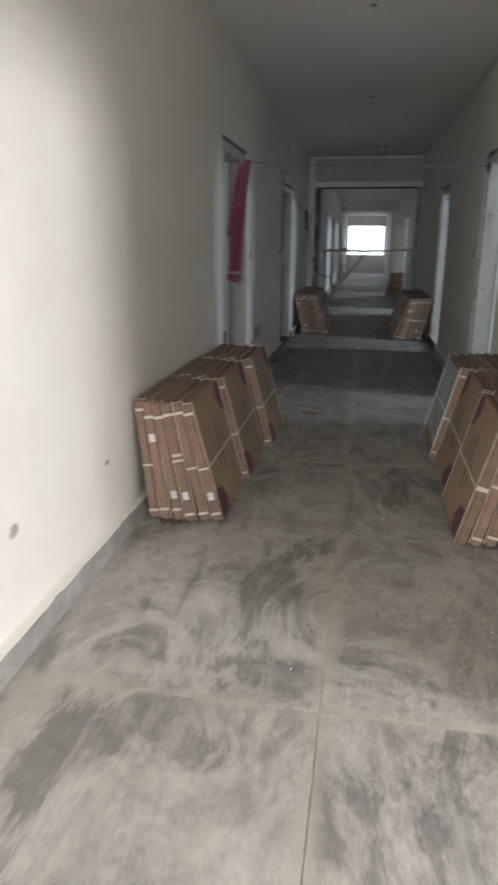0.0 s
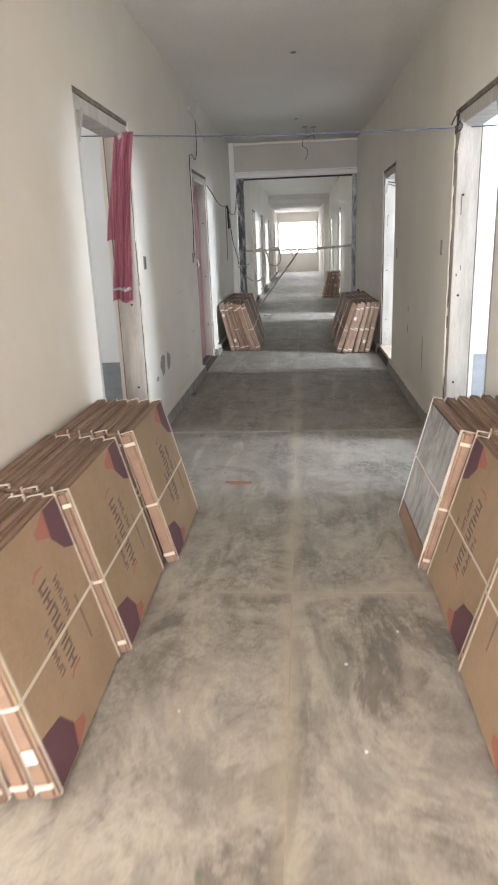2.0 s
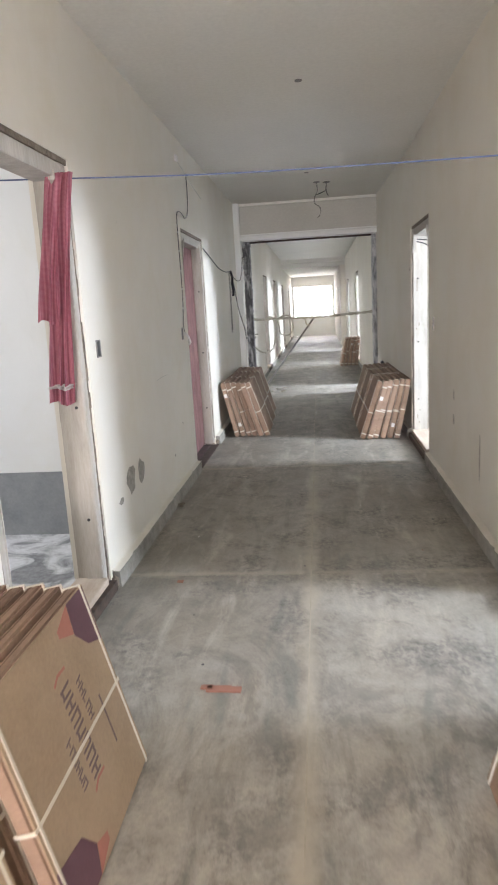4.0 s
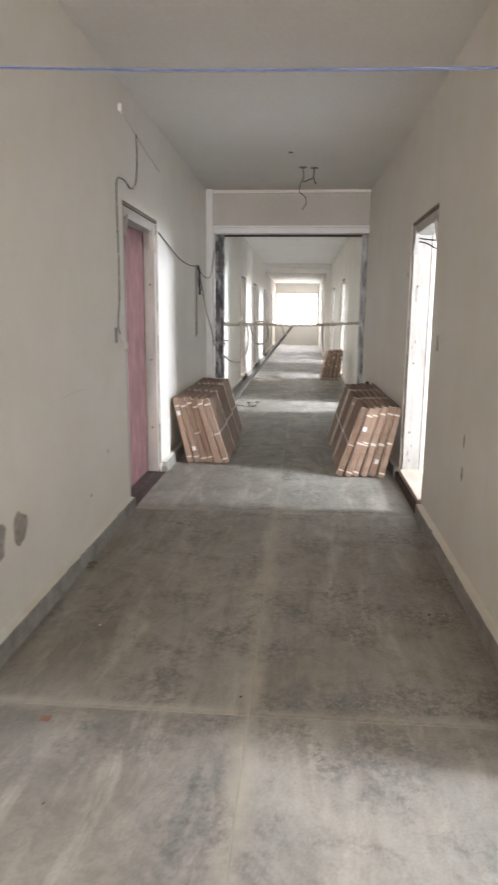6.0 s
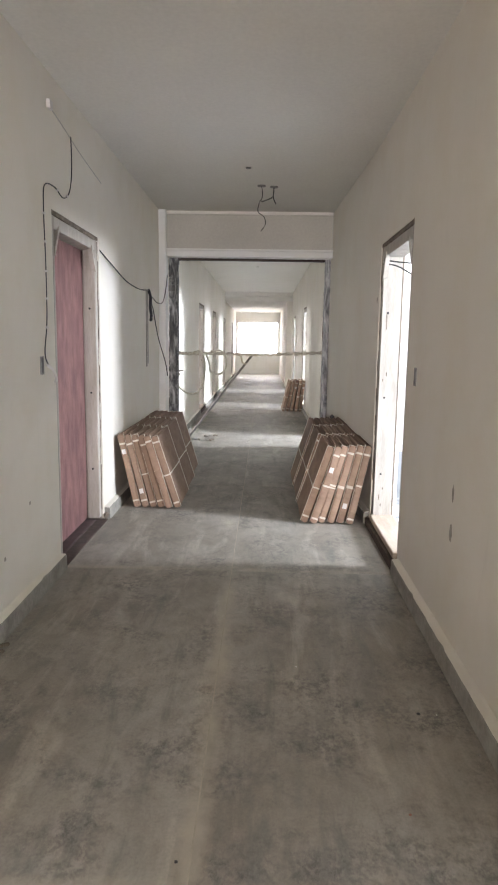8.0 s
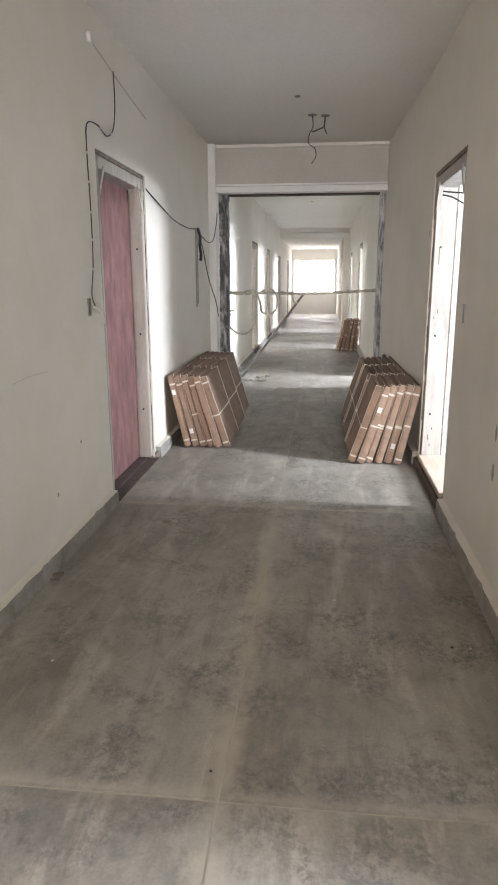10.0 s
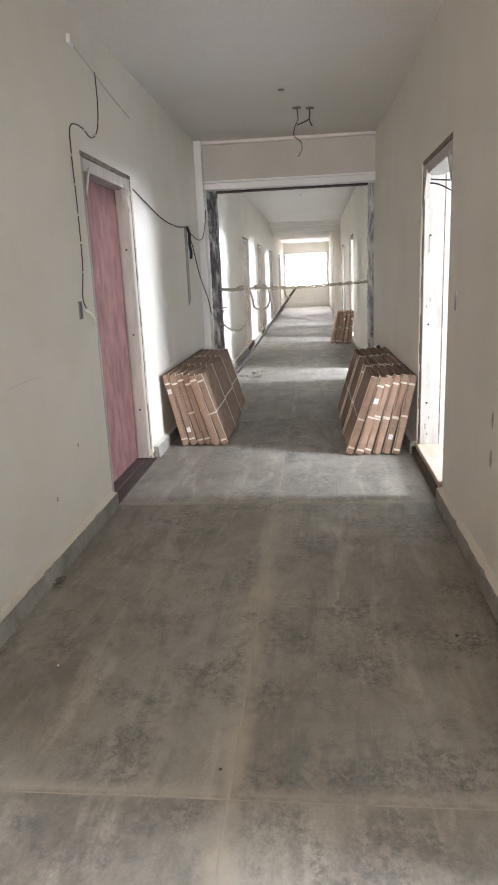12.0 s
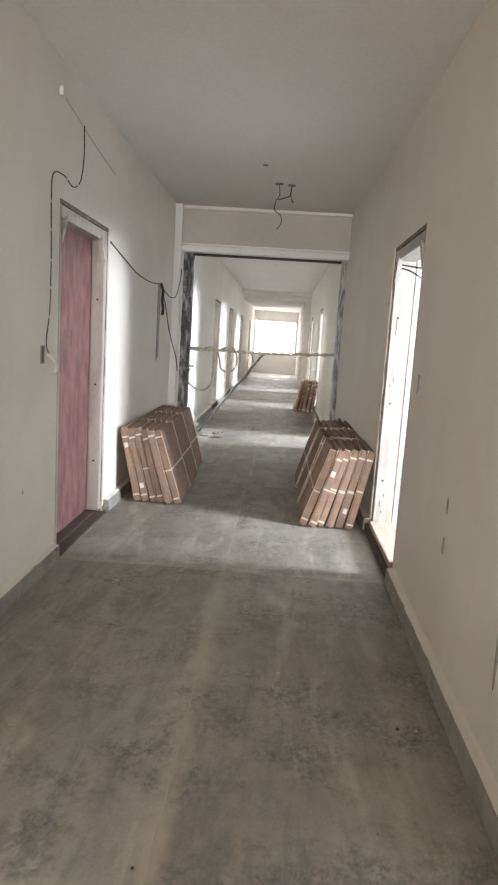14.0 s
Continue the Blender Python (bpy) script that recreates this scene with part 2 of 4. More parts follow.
def cloth_material():
    m, nt, b = material("red_checked_cotton", 0.9)
    p = position(nt)
    w = add(nt, "ShaderNodeTexWave", Scale=22.0, Distortion=0.4)
    w.bands_direction = 'Y'
    nt.links.new(p, w.inputs["Vector"])
    v = add(nt, "ShaderNodeTexWave", Scale=60.0, Distortion=0.2)
    v.bands_direction = 'Z'
    nt.links.new(p, v.inputs["Vector"])
    c = ramp(nt, w.outputs[0], [(0.2, (0.36, 0.095, 0.14)), (0.8, (0.53, 0.20, 0.25))])
    c = blend(nt, 0.22, c, ramp(nt, v.outputs[0], [(0.3, (0.42, 0.11, 0.16)), (0.7, (0.66, 0.38, 0.41))]))
    nt.links.new(c, b.inputs["Base Color"])
    bump(nt, b, w.outputs[0], 0.2, 0.004)
    return m


CLOTH = cloth_material()


# ---- mesh helpers ----
def box_in(bm, x0, y0, z0, x1, y1, z1, bevel=0.0):
    made = bmesh.ops.create_cube(bm, size=1, matrix=Matrix.Translation(((x0 + x1) / 2, (y0 + y1) / 2, (z0 + z1) / 2)) @ Matrix.Diagonal((x1 - x0, y1 - y0, z1 - z0, 1)))
    if bevel:
        edges = {e for v in made["verts"] for e in v.link_edges}
        bmesh.ops.bevel(bm, geom=list(edges), offset=bevel, segments=2, affect='EDGES')
    return bm


def boxes(*list_of, bevel=0.0):
    bm = bmesh.new()
    for b in list_of:
        one = bmesh.new()
        box_in(one, *b, bevel=bevel)
        me = bpy.data.meshes.new("tmp")
        one.to_mesh(me)
        one.free()
        bm.from_mesh(me)
        bpy.data.meshes.remove(me)
    return bm


def part(name, bm, mat, parent=None, label="", smooth=False):
    """Link a bmesh as one mesh object, under a thing where one is given."""
    me = bpy.data.meshes.new(name)
    bm.to_mesh(me)
    bm.free()
    me.materials.append(mat)
    if smooth:
        for p in me.polygons:
            p.use_smooth = True
    ob = new(name, me)
    if parent:
        ob.parent = parent
    if label:
        tagged(ob, label)
    return ob


def tube(name, points, radius, mat, parent=None, label="", sides=8):
    """A cable along points, smoothed, as a mesh."""
    pts = [Vector(p) for p in points]
    path = []
    for i in range(len(pts) - 1):
        a, b = pts[i], pts[i + 1]
        pa, pb = pts[max(i - 1, 0)], pts[min(i + 2, len(pts) - 1)]
        for k in range(6):
            t = k / 6
            path.append(0.5 * ((2 * a) + (b - pa) * t + (2 * pa - 5 * a + 4 * b - pb) * t * t + (3 * a - pa - 3 * b + pb) * t ** 3))
    path.append(pts[-1])
    bm = bmesh.new()
    rings = []
    for i, p in enumerate(path):
        d = (path[min(i + 1, len(path) - 1)] - path[max(i - 1, 0)]).normalized()
        side = d.cross(Vector((0, 0, 1)) if abs(d.z) < 0.9 else Vector((1, 0, 0))).normalized()
        up = side.cross(d)
        rings.append([bm.verts.new(p + radius * (math.cos(a) * side + math.sin(a) * up)) for a in [2 * math.pi * k / sides for k in range(sides)]])
    for r, s in zip(rings, rings[1:]):
        for k in range(sides):
            bm.faces.new((r[k], r[(k + 1) % sides], s[(k + 1) % sides], s[k]))
    bm.faces.new(rings[0][::-1])
    bm.faces.new(rings[-1])
    return part(name, bm, mat, parent, label, True)


def structure(ob, label, category):
    return tagged(ob, label, category, kind="structure")


# ---- walls, ceiling, floor ----
def wall_with_doors(name, x0, x1, doors, label, mat=PAINT):
    runs, y = [], BACK
    for a, b, lintel in doors:
        runs.append((x0, y, 0, x1, a, HIGH))
        runs.append((x0, a, lintel, x1, b, HIGH))
        y = b
    runs.append((x0, y, 0, x1, END, HIGH))
    return structure(part(name, boxes(*runs), mat), label, "wall")


wall_with_doors("wall_west", -WALL, 0, LEFT_DOORS, "cream-painted plaster corridor wall with open doorways")
wall_with_doors("wall_east", WIDE, WIDE + WALL, RIGHT_DOORS, "cream-painted plaster corridor wall with open doorways")
ceiling = part("ceiling", boxes((-0.3, BACK, HIGH, WIDE + 0.3, 28.0, HIGH + 0.15), (-0.3, 28.0, 2.76, WIDE + 0.3, 28.35, HIGH + 0.15), (-0.3, 28.35, 2.62, WIDE + 0.3, END, HIGH + 0.15)), CEILING_PAINT)
structure(ceiling, "off-white painted concrete corridor ceiling", "ceiling")
WX0, WX1, WZ0, WZ1 = 0.08, 1.82, 0.80, 2.20
wall_end = part("wall_north", boxes((0, END, 0, WIDE, END + 0.2, WZ0), (0, END, WZ1, WIDE, END + 0.2, 2.619), (0, END, WZ0, WX0, END + 0.2, WZ1), (WX1, END, WZ0, WIDE, END + 0.2, WZ1)), ROOM_PAINT)
structure(wall_end, "white end wall below and above a window", "wall")
# unseen wall, added to shut the corridor's south end
wall_back = part("wall_south", boxes((0, BACK - 0.2, 0, WIDE, BACK, HIGH)), PAINT)
structure(wall_back, "unseen plain cream wall added to close the corridor", "wall")
# beam toned darker than the walls, to offset the strong light on its face
beam = part("crossbeam", boxes((0.081, 15.30, 2.446, 2.005, 15.75, 2.835), bevel=0.003), GREY_PLASTER)
structure(beam, "concrete beam across the corridor ceiling, toned grey to look less lit", "beam")
# the ledge's bright, lit front is put into its whiter paint
lintel_band = part("lintel_band", boxes((0.081, 15.22, 2.425, 2.005, 15.42, 2.444), (0.081, 15.27, 2.362, 2.005, 15.75, 2.424), bevel=0.003), ROOM_PAINT)
structure(lintel_band, "ledge along the foot of the beam, whitened for its lit front", "trim")
# thin pale strip between the beam and the ceiling
structure(part("cornice_strip", boxes((0.081, 15.285, 2.838, 2.005, 15.75, HIGH - 0.001)), CEILING_PAINT), "pale strip where beam meets ceiling", "trim")
# whiter than the corridor walls: the light falling on the nib, as paint
for x0, x1, z1, n in [(0, 0.08, HIGH - 0.001, "nib_west")]:
    structure(part(n, boxes((x0, 15.2, 0, x1, 15.42, z1), bevel=0.004), ROOM_PAINT), "narrow plastered wall nib beside the gateway, whitened for the light on it", "wall")

# the east wall's plaster thickens towards the gateway
wedge = bmesh.new()
foot = [wedge.verts.new((x, y, 0.0)) for x, y in ((WIDE - 0.0005, 12.6), (2.006, 15.2), (2.006, 15.7), (WIDE - 0.0005, 15.7))]
head = [wedge.verts.new((v.co.x, v.co.y, HIGH - 0.001)) for v in foot]
wedge.faces.new(foot[::-1])
wedge.faces.new(head)
for k in range(4):
    wedge.faces.new((foot[k], foot[(k + 1) % 4], head[(k + 1) % 4], head[k]))
structure(part("plaster_wedge", wedge, PAINT), "cream plaster built out towards the gateway", "wall")


def raw_jamb(name, x0, x1, seed, mat):
    """Unplastered masonry edge: broken courses standing proud of one another, with mortar smears."""
    rnd = random.Random(seed)
    core = structure(part(name, boxes((x0 + 0.012, 15.435, 0, x1 - 0.012, 15.62, 2.36)), mat), "raw dark unplastered jamb with smeared mortar", "jamb")
    z = 0.0
    while z < 2.34:
        h = min(rnd.uniform(0.07, 0.11), 2.36 - z)
        a, b = x0 + rnd.uniform(0, 0.006), x1 - rnd.uniform(0, 0.006)
        part("brick", boxes((a, 15.424 + rnd.uniform(0, 0.008), z + 0.003, b, 15.60, z + h - 0.003), bevel=0.004), mat, core)
        z += h
    return core


raw_jamb("jamb_west", 0.081, 0.19, 4, BLACK_BRICK)
raw_jamb("jamb_east", 1.94, 2.004, 9, PALE_JAMB)
# thin dark strip along the underside of the lintel
structure(part("lintel_rail", boxes((0.192, 15.44, 2.346, 1.938, 15.58, 2.361), bevel=0.002), DARK_GAP), "dark strip under the gateway lintel", "rail")
structure(part("furring_east", boxes((1.90, 28.0, 0, WIDE - 0.001, END, 2.618), bevel=0.004), PAINT), "shallow plastered thickening of the corridor wall", "wall")

floor = part("floor", boxes((-0.02, BACK, -0.12, WIDE + 0.02, END, -0.0018)), JOINT)
structure(floor, "dusty grey cement corridor floor in large panels", "floor")

# rooms behind the doorways
def room(name, side, y0, y1, win, label):
    """A bare room: floor, far wall with a window opening, two side walls, ceiling."""
    near, far = (WIDE + WALL, WIDE + WALL + ROOM) if side > 0 else (-WALL, -WALL - ROOM)
    a, b = min(near, far), max(near, far)
    structure(part(name + "_floor", boxes((a - 0.2, y0, -0.15, b + 0.2, y1, -0.02)), ROOM_FLOOR), "grey cement room floor strewn with white plaster", "floor")
    structure(part(name + "_ceiling", boxes((a, y0, HIGH, b, y1, HIGH + 0.12)), CEILING_PAINT), "plain white room ceiling", "ceiling")
    f0, f1 = (far, far + 0.2) if side > 0 else (far - 0.2, far)
    w0, w1 = win
    structure(part(name + "_wall", boxes((f0, y0, 0, f1, w0, HIGH), (f0, w1, 0, f1, y1, HIGH), (f0, w0, 0, f1, w1, 0.9), (f0, w0, 2.3, f1, w1, HIGH),
                                         (a, y0, 0, b, y0 + 0.06, HIGH), (a, y1 - 0.06, 0, b, y1, HIGH)), ROOM_PAINT), label, "wall")
    structure(part(name + "_dado", boxes((a, y1 - 0.075, -0.02, b, y1 - 0.062, 0.42), (a, y0 + 0.062, -0.02, b, y0 + 0.075, 0.42)), DADO), "grey cement band along the foot of the room wall", "dado")


ROOM_TEXT = "bare white plastered room walls with a window"
room("room_east_1", 1, -1.2, 6.2, EAST_WINDOWS[0], ROOM_TEXT)
room("room_east_2", 1, 6.2, 9.75, EAST_WINDOWS[1], ROOM_TEXT)
room("room_east_3", 1, 9.75, 13.5, EAST_WINDOWS[2], ROOM_TEXT)
room("room_east_4", 1, 15.0, 18.6, EAST_WINDOWS[3], ROOM_TEXT)
room("room_east_5", 1, 19.4, 23.4, EAST_WINDOWS[4], ROOM_TEXT)
room("room_east_6", 1, 24.6, 28.6, EAST_WINDOWS[5], ROOM_TEXT)
room("room_west_1", -1, 6.2, 9.75, WEST_WINDOWS[0], ROOM_TEXT)
room("room_west_2", -1, 10.4, 13.4, WEST_WINDOWS[1], ROOM_TEXT)
room("room_west_3", -1, 19.0, 22.3, WEST_WINDOWS[2], ROOM_TEXT)
room("room_west_4", -1, 22.4, 26.2, WEST_WINDOWS[3], ROOM_TEXT)
room("room_west_5", -1, 26.3, 30.2, WEST_WINDOWS[4], ROOM_TEXT)
room("room_west_6", -1, 31.0, 35.2, WEST_WINDOWS[5], ROOM_TEXT)

ground = part("ground", boxes((-400, -400, -0.6, 400, 400, -0.3)), mottled("pale_earth", (0.22, 0.19, 0.14), (0.36, 0.31, 0.24), 0.2, 0.95))
structure(ground, "dry pale earth outside the building", "ground")


def skirting(name, wall_x, s, runs):
    """A rough cement upstand, s pointing into the corridor, with a sloping paint-splashed ledge on its top."""
    rng = random.Random(3)

    def strip(sections, mat, parent=None, label=""):
        bm = bmesh.new()
        rows = [[bm.verts.new((wall_x + s * d, y, z)) for d, z in sec] for y, sec in sections]
        for r, q in zip(rows, rows[1:]):
            for k in range(len(r) - 1):
                bm.faces.new((r[k], r[k + 1], q[k + 1], q[k]))
        bm.faces.new(rows[0])
        bm.faces.new(rows[-1][::-1])
        bmesh.ops.recalc_face_normals(bm, faces=bm.faces)
        return part(name if not parent else "ledge", bm, mat, parent, label)

    for a, b in runs:
        n = max(2, int((b - a) / 0.05))
        body, ledge = [], []
        for i in range(n + 1):
            y = a + (b - a) * i / n
            f = 0.044 + rng.uniform(-0.0012, 0.0012)
            h = 0.088 + rng.uniform(-0.0012, 0.0012)
            body.append((y, [(0.001, 0.0), (f + 0.004, 0.0), (f + 0.001, 0.03), (f, h - 0.006), (f - 0.006, h), (0.001, h + 0.004)]))
            spill = f - (rng.uniform(0.006, 0.014) if rng.random() < 0.15 else rng.uniform(0.002, 0.004))
            ledge.append((y, [(0.001, h + 0.0042), (spill, h + 0.0022), (spill + 0.001, h + 0.0045), (0.010, h + 0.008), (0.001, h + 0.012)]))
        board = structure(strip(body, SKIRTING), "rough grey cement skirting with a painted ledge", "skirting")
        strip(ledge, PAINT, board, "cream paint-splashed ledge")


def between(doors, gap=0.03):
    runs, y = [], BACK
    for a, b, h in doors:
        runs.append((y, a - gap))
        y = b + gap
    runs.append((y, END))
    return runs


skirting("baseboard", 0, 1, between(LEFT_DOORS))
skirting("baseboard", WIDE, -1, between(RIGHT_DOORS))


# ---- doorways ----
def door_frame(side, y0, y1, lintel, leaf=False):
    """A primed timber frame in its opening: two jambs, head, sill over a dark box for the shaded gap, rough mortar in
    the corners.
    """
    fx = 0 if side < 0 else WIDE
    s = side
    def X(d):
        return fx + s * d
    def bx(d0, a, z0, d1, b, z1):
        return (min(X(d0), X(d1)), a, z0, max(X(d0), X(d1)), b, z1)
    base = new("door_frame")
    base.location = (0, 0, 0)
    tagged(base, "primed timber door frame set in rough mortar" if not leaf else "primed timber door frame round a pink door", "door frame", "corridor door frames")
    J = 0.055
    top = lintel - 0.022
    part("jamb", boxes(bx(0.012, y0 + 0.012, 0.03, 0.15, y0 + 0.012 + J, top), bx(0.012, y0 + 0.066, 0.03, 0.10, y0 + 0.08, top), bevel=0.003), FRAME_WOOD, base)
    part("jamb", boxes(bx(0.012, y1 - 0.012 - J, 0.03, 0.15, y1 - 0.012, top), bx(0.012, y1 - 0.08, 0.03, 0.10, y1 - 0.066, top), bevel=0.003), FRAME_WOOD, base)
    part("head", boxes(bx(0.014, y0 + 0.0675, top - 0.075, 0.149, y1 - 0.0675, top - 0.003), bevel=0.003), FRAME_WOOD, base)
    if leaf:
        part("sill", boxes(bx(0.04, y0 + 0.0675, 0.009, 0.16, y1 - 0.0675, 0.024), bevel=0.004), DARK_SILL, base, "maroon timber sill, darkened for the shade of its recess")
    else:
        part("sill", boxes(bx(-0.012, y0 + 0.0675, 0.058, 0.16, y1 - 0.0675, 0.10), bevel=0.004), RAW_WOOD, base, "bare brown timber sill")
    # solid dark box: the shade of the gap below the sill, as colour
    part("sill_gap_shade", boxes(bx(-0.034, y0, -0.03, 0.19, y1, 0.008 if leaf else 0.056)), DARK_GAP, base, "dark box for the shaded gap under the sill")
    rng = random.Random(int(y0 * 10) + (7 if s > 0 else 0))
    bm = bmesh.new()
    y = y0 + 0.001
    while y < y1 - 0.002:
        e = min(y + rng.uniform(0.015, 0.07), y1 - 0.001)
        box_in(bm, *bx(0.004 + rng.uniform(0, 0.003), y, top - rng.uniform(0.0, 0.004), 0.17, e, lintel))
        y = e
    part("mortar_bed", bm, MORTAR, base, "rough brown mortar above the frame")
    for ya in (y0, y1):
        bm = bmesh.new()
        for k in range(30):
            z = 0.02 + 2.08 * (k + 0.5) / 30
            w = 0.013 + rng.uniform(0, 0.006)
            a, b = (ya, ya + w) if ya == y0 else (ya - w, ya)
            box_in(bm, *bx(0.006 + rng.uniform(0, 0.008), a, z - 0.04, 0.17, b, z + 0.04))
        part("mortar_joint", bm, MORTAR, base)
        a, b = (ya + 0.0125, ya + 0.10) if ya == y0 else (ya - 0.10, ya - 0.0125)
        # diagonal holdfast brace in the top corner
        z1 = top - 0.07
        bm = bmesh.new()
        e = ya + 0.075 if ya == y0 else ya - 0.075
        f = ya + 0.165 if ya == y0 else ya - 0.165
        pr = [(0.006, e, z1 - 0.16), (0.006, e, z1 - 0.11), (0.006, f, z1 + 0.02), (0.006, f, z1 - 0.02)]
        lo = [bm.verts.new((X(d), y, z)) for d, y, z in pr]
        hi = [bm.verts.new((X(d + 0.03), y, z)) for d, y, z in pr]
        bm.faces.new(lo)
        bm.faces.new(hi[::-1])
        for k in range(4):
            bm.faces.new((lo[k], hi[k], hi[(k + 1) % 4], lo[(k + 1) % 4]))
        bmesh.ops.recalc_face_normals(bm, faces=bm.faces)
        part("corner_brace", bm, FRAME_WOOD, base)
    # black discs on the jambs give the shade of fixing holes
    for ya, sgn in ((y0 + 0.081, 1), (y1 - 0.081, -1)):
        for z in (0.42, 1.0, 1.62):
            bm = bmesh.new()
            bmesh.ops.create_cone(bm, cap_ends=True, segments=10, radius1=0.008, radius2=0.008, depth=0.004, matrix=pose(X(0.055), ya, z, 90, 0, 0))
            part("fixing_hole_disc", bm, WIRE, base)
    if s > 0:
        for z, h, d in ((1.50, 0.12, 0.045), (1.16, 0.03, 0.06), (1.12, 0.018, 0.035), (0.30, 0.016, 0.07), (0.22, 0.04, 0.045), (0.17, 0.02, 0.06)):
            part("stain_mark", boxes(bx(d, y1 - 0.0822, z, d + 0.006, y1 - 0.079, z + h)), MORTAR, base, "dark mark on the primer")
    return base


def pink_door(y0, y1):
    ob = new("door")
    tagged(ob, "closed flush door in patchy pink primer", "door")
    part("leaf", boxes((-0.142, y0 + 0.0695, 0.03, -0.107, y1 - 0.0695, 2.135 - 0.100), bevel=0.003), PINK_DOOR, ob)
    bm = bmesh.new()
    bmesh.ops.create_cone(bm, cap_ends=True, segments=12, radius1=0.012, radius2=0.012, depth=0.03, matrix=pose(-0.093, y0 + 0.15, 1.05, 0, 90, 0))
    part("latch_bolt", bm, STEEL, ob, "small steel latch")
    return ob


for a, b, h in LEFT_DOORS:
    door_frame(-1, a, b, h, leaf=(a == 11.31))
for a, b, h in RIGHT_DOORS:
    door_frame(1, a, b, h)
pink_door(11.31, 12.40)

# end window
win = new("window_1")
structure(win, "bright bare end window with thin metal frame", "window")
for b in [(WX0, END + 0.05, WZ0, WX0 + 0.03, END + 0.09, WZ1), (WX1 - 0.03, END + 0.05, WZ0, WX1, END + 0.09, WZ1),
          (WX0 + 0.03, END + 0.05, WZ1 - 0.03, WX1 - 0.03, END + 0.09, WZ1), (WX0 + 0.03, END + 0.05, WZ0, WX1 - 0.03, END + 0.09, WZ0 + 0.03)]:
    part("frame_bar", boxes(b), FRAME_WOOD, win)


glow, gnt, gb = material("overcast_glare", 1.0)
gb.inputs["Base Color"].default_value = (0.8, 0.8, 0.8, 1)
gb.inputs["Emission Color"].default_value = (0.82, 0.92, 1.0, 1)
gb.inputs["Emission Strength"].default_value = 10.0
structure(part("backdrop", boxes((-3, END + 2.0, -0.3, 5, END + 2.1, 5)), glow), "plain bright hazy sky beyond the end window", "sky")


# ---- cartons ----
CW, CH, CT = 0.64, 0.63, 0.056


def carton_mesh_set(kind):
    """One flat square tile carton: folded board body, straps, tape at the corners, print."""
    base = new("carton")
    tagged(base, "flat brown cardboard tile carton bound with cream straps", "carton", "leaning tile cartons")
    bm = boxes((0.002, 0, 0, CT - 0.002, CW, CH), bevel=0.009)
    rng = random.Random(11 + kind)
    bmesh.ops.subdivide_edges(bm, edges=[e for e in bm.edges if e.calc_length() > 0.2], cuts=3, use_grid_fill=True)
    for v in bm.verts:
        v.co.x += rng.uniform(-0.0012, 0.0012)
    part("body", bm, CARD, base)
    part("fold_seam", boxes((0.019, 0.01, CH - 0.002, 0.0215, CW - 0.01, CH + 0.0012)), CARD_EDGE, base)
    w = 0.0052
    z = (0.29, 0.31, 0.27, 0.33)[kind]
    ticks = ((0.045, 0.58), (0.06, 0.55), (0.585,), (0.04, 0.36, 0.57))[kind]
    part("strap", boxes((CT - 0.0025, -0.002, z - w, CT + 0.001, CW + 0.002, z + w), *([(0.001, -0.0025, z - w, CT, 0.001, z + w), (0.001, CW - 0.001, z - w, CT, CW + 0.0025, z + w)] if kind in (0, 3) else [])), STRAP, base, "cream plastic strap")
    for y in (0.022, CW - 0.022):
        part("strap", boxes((CT - 0.0022, y - w, -0.001, CT + 0.0014, y + w, CH + 0.002), *([(0.001, y - w, CH - 0.001, CT, y + w, CH + 0.0026)] if kind == 0 or (kind == 3 and y > 0.3) else [])), STRAP, base, "cream plastic strap")
    for z in ticks:
        part("corner_tape", boxes((0.004, -0.003, z - 0.007, CT - 0.001, 0.002, z + 0.007)), STRAP, base, "short cream tape on the edge")
    return base


protos = [carton_mesh_set(k) for k in range(4)]
RNG = random.Random(5)


def shape_in_plane(name, pts, mat, parent, x):
    bm = bmesh.new()
    f = bm.faces.new([bm.verts.new((x, y, z)) for y, z in pts])
    r = bmesh.ops.extrude_face_region(bm, geom=[f])
    for v in r["geom"]:
        if isinstance(v, bmesh.types.BMVert):
            v.co.x += 0.0008
    bmesh.ops.recalc_face_normals(bm, faces=bm.faces)
    return part(name, bm, mat, parent)


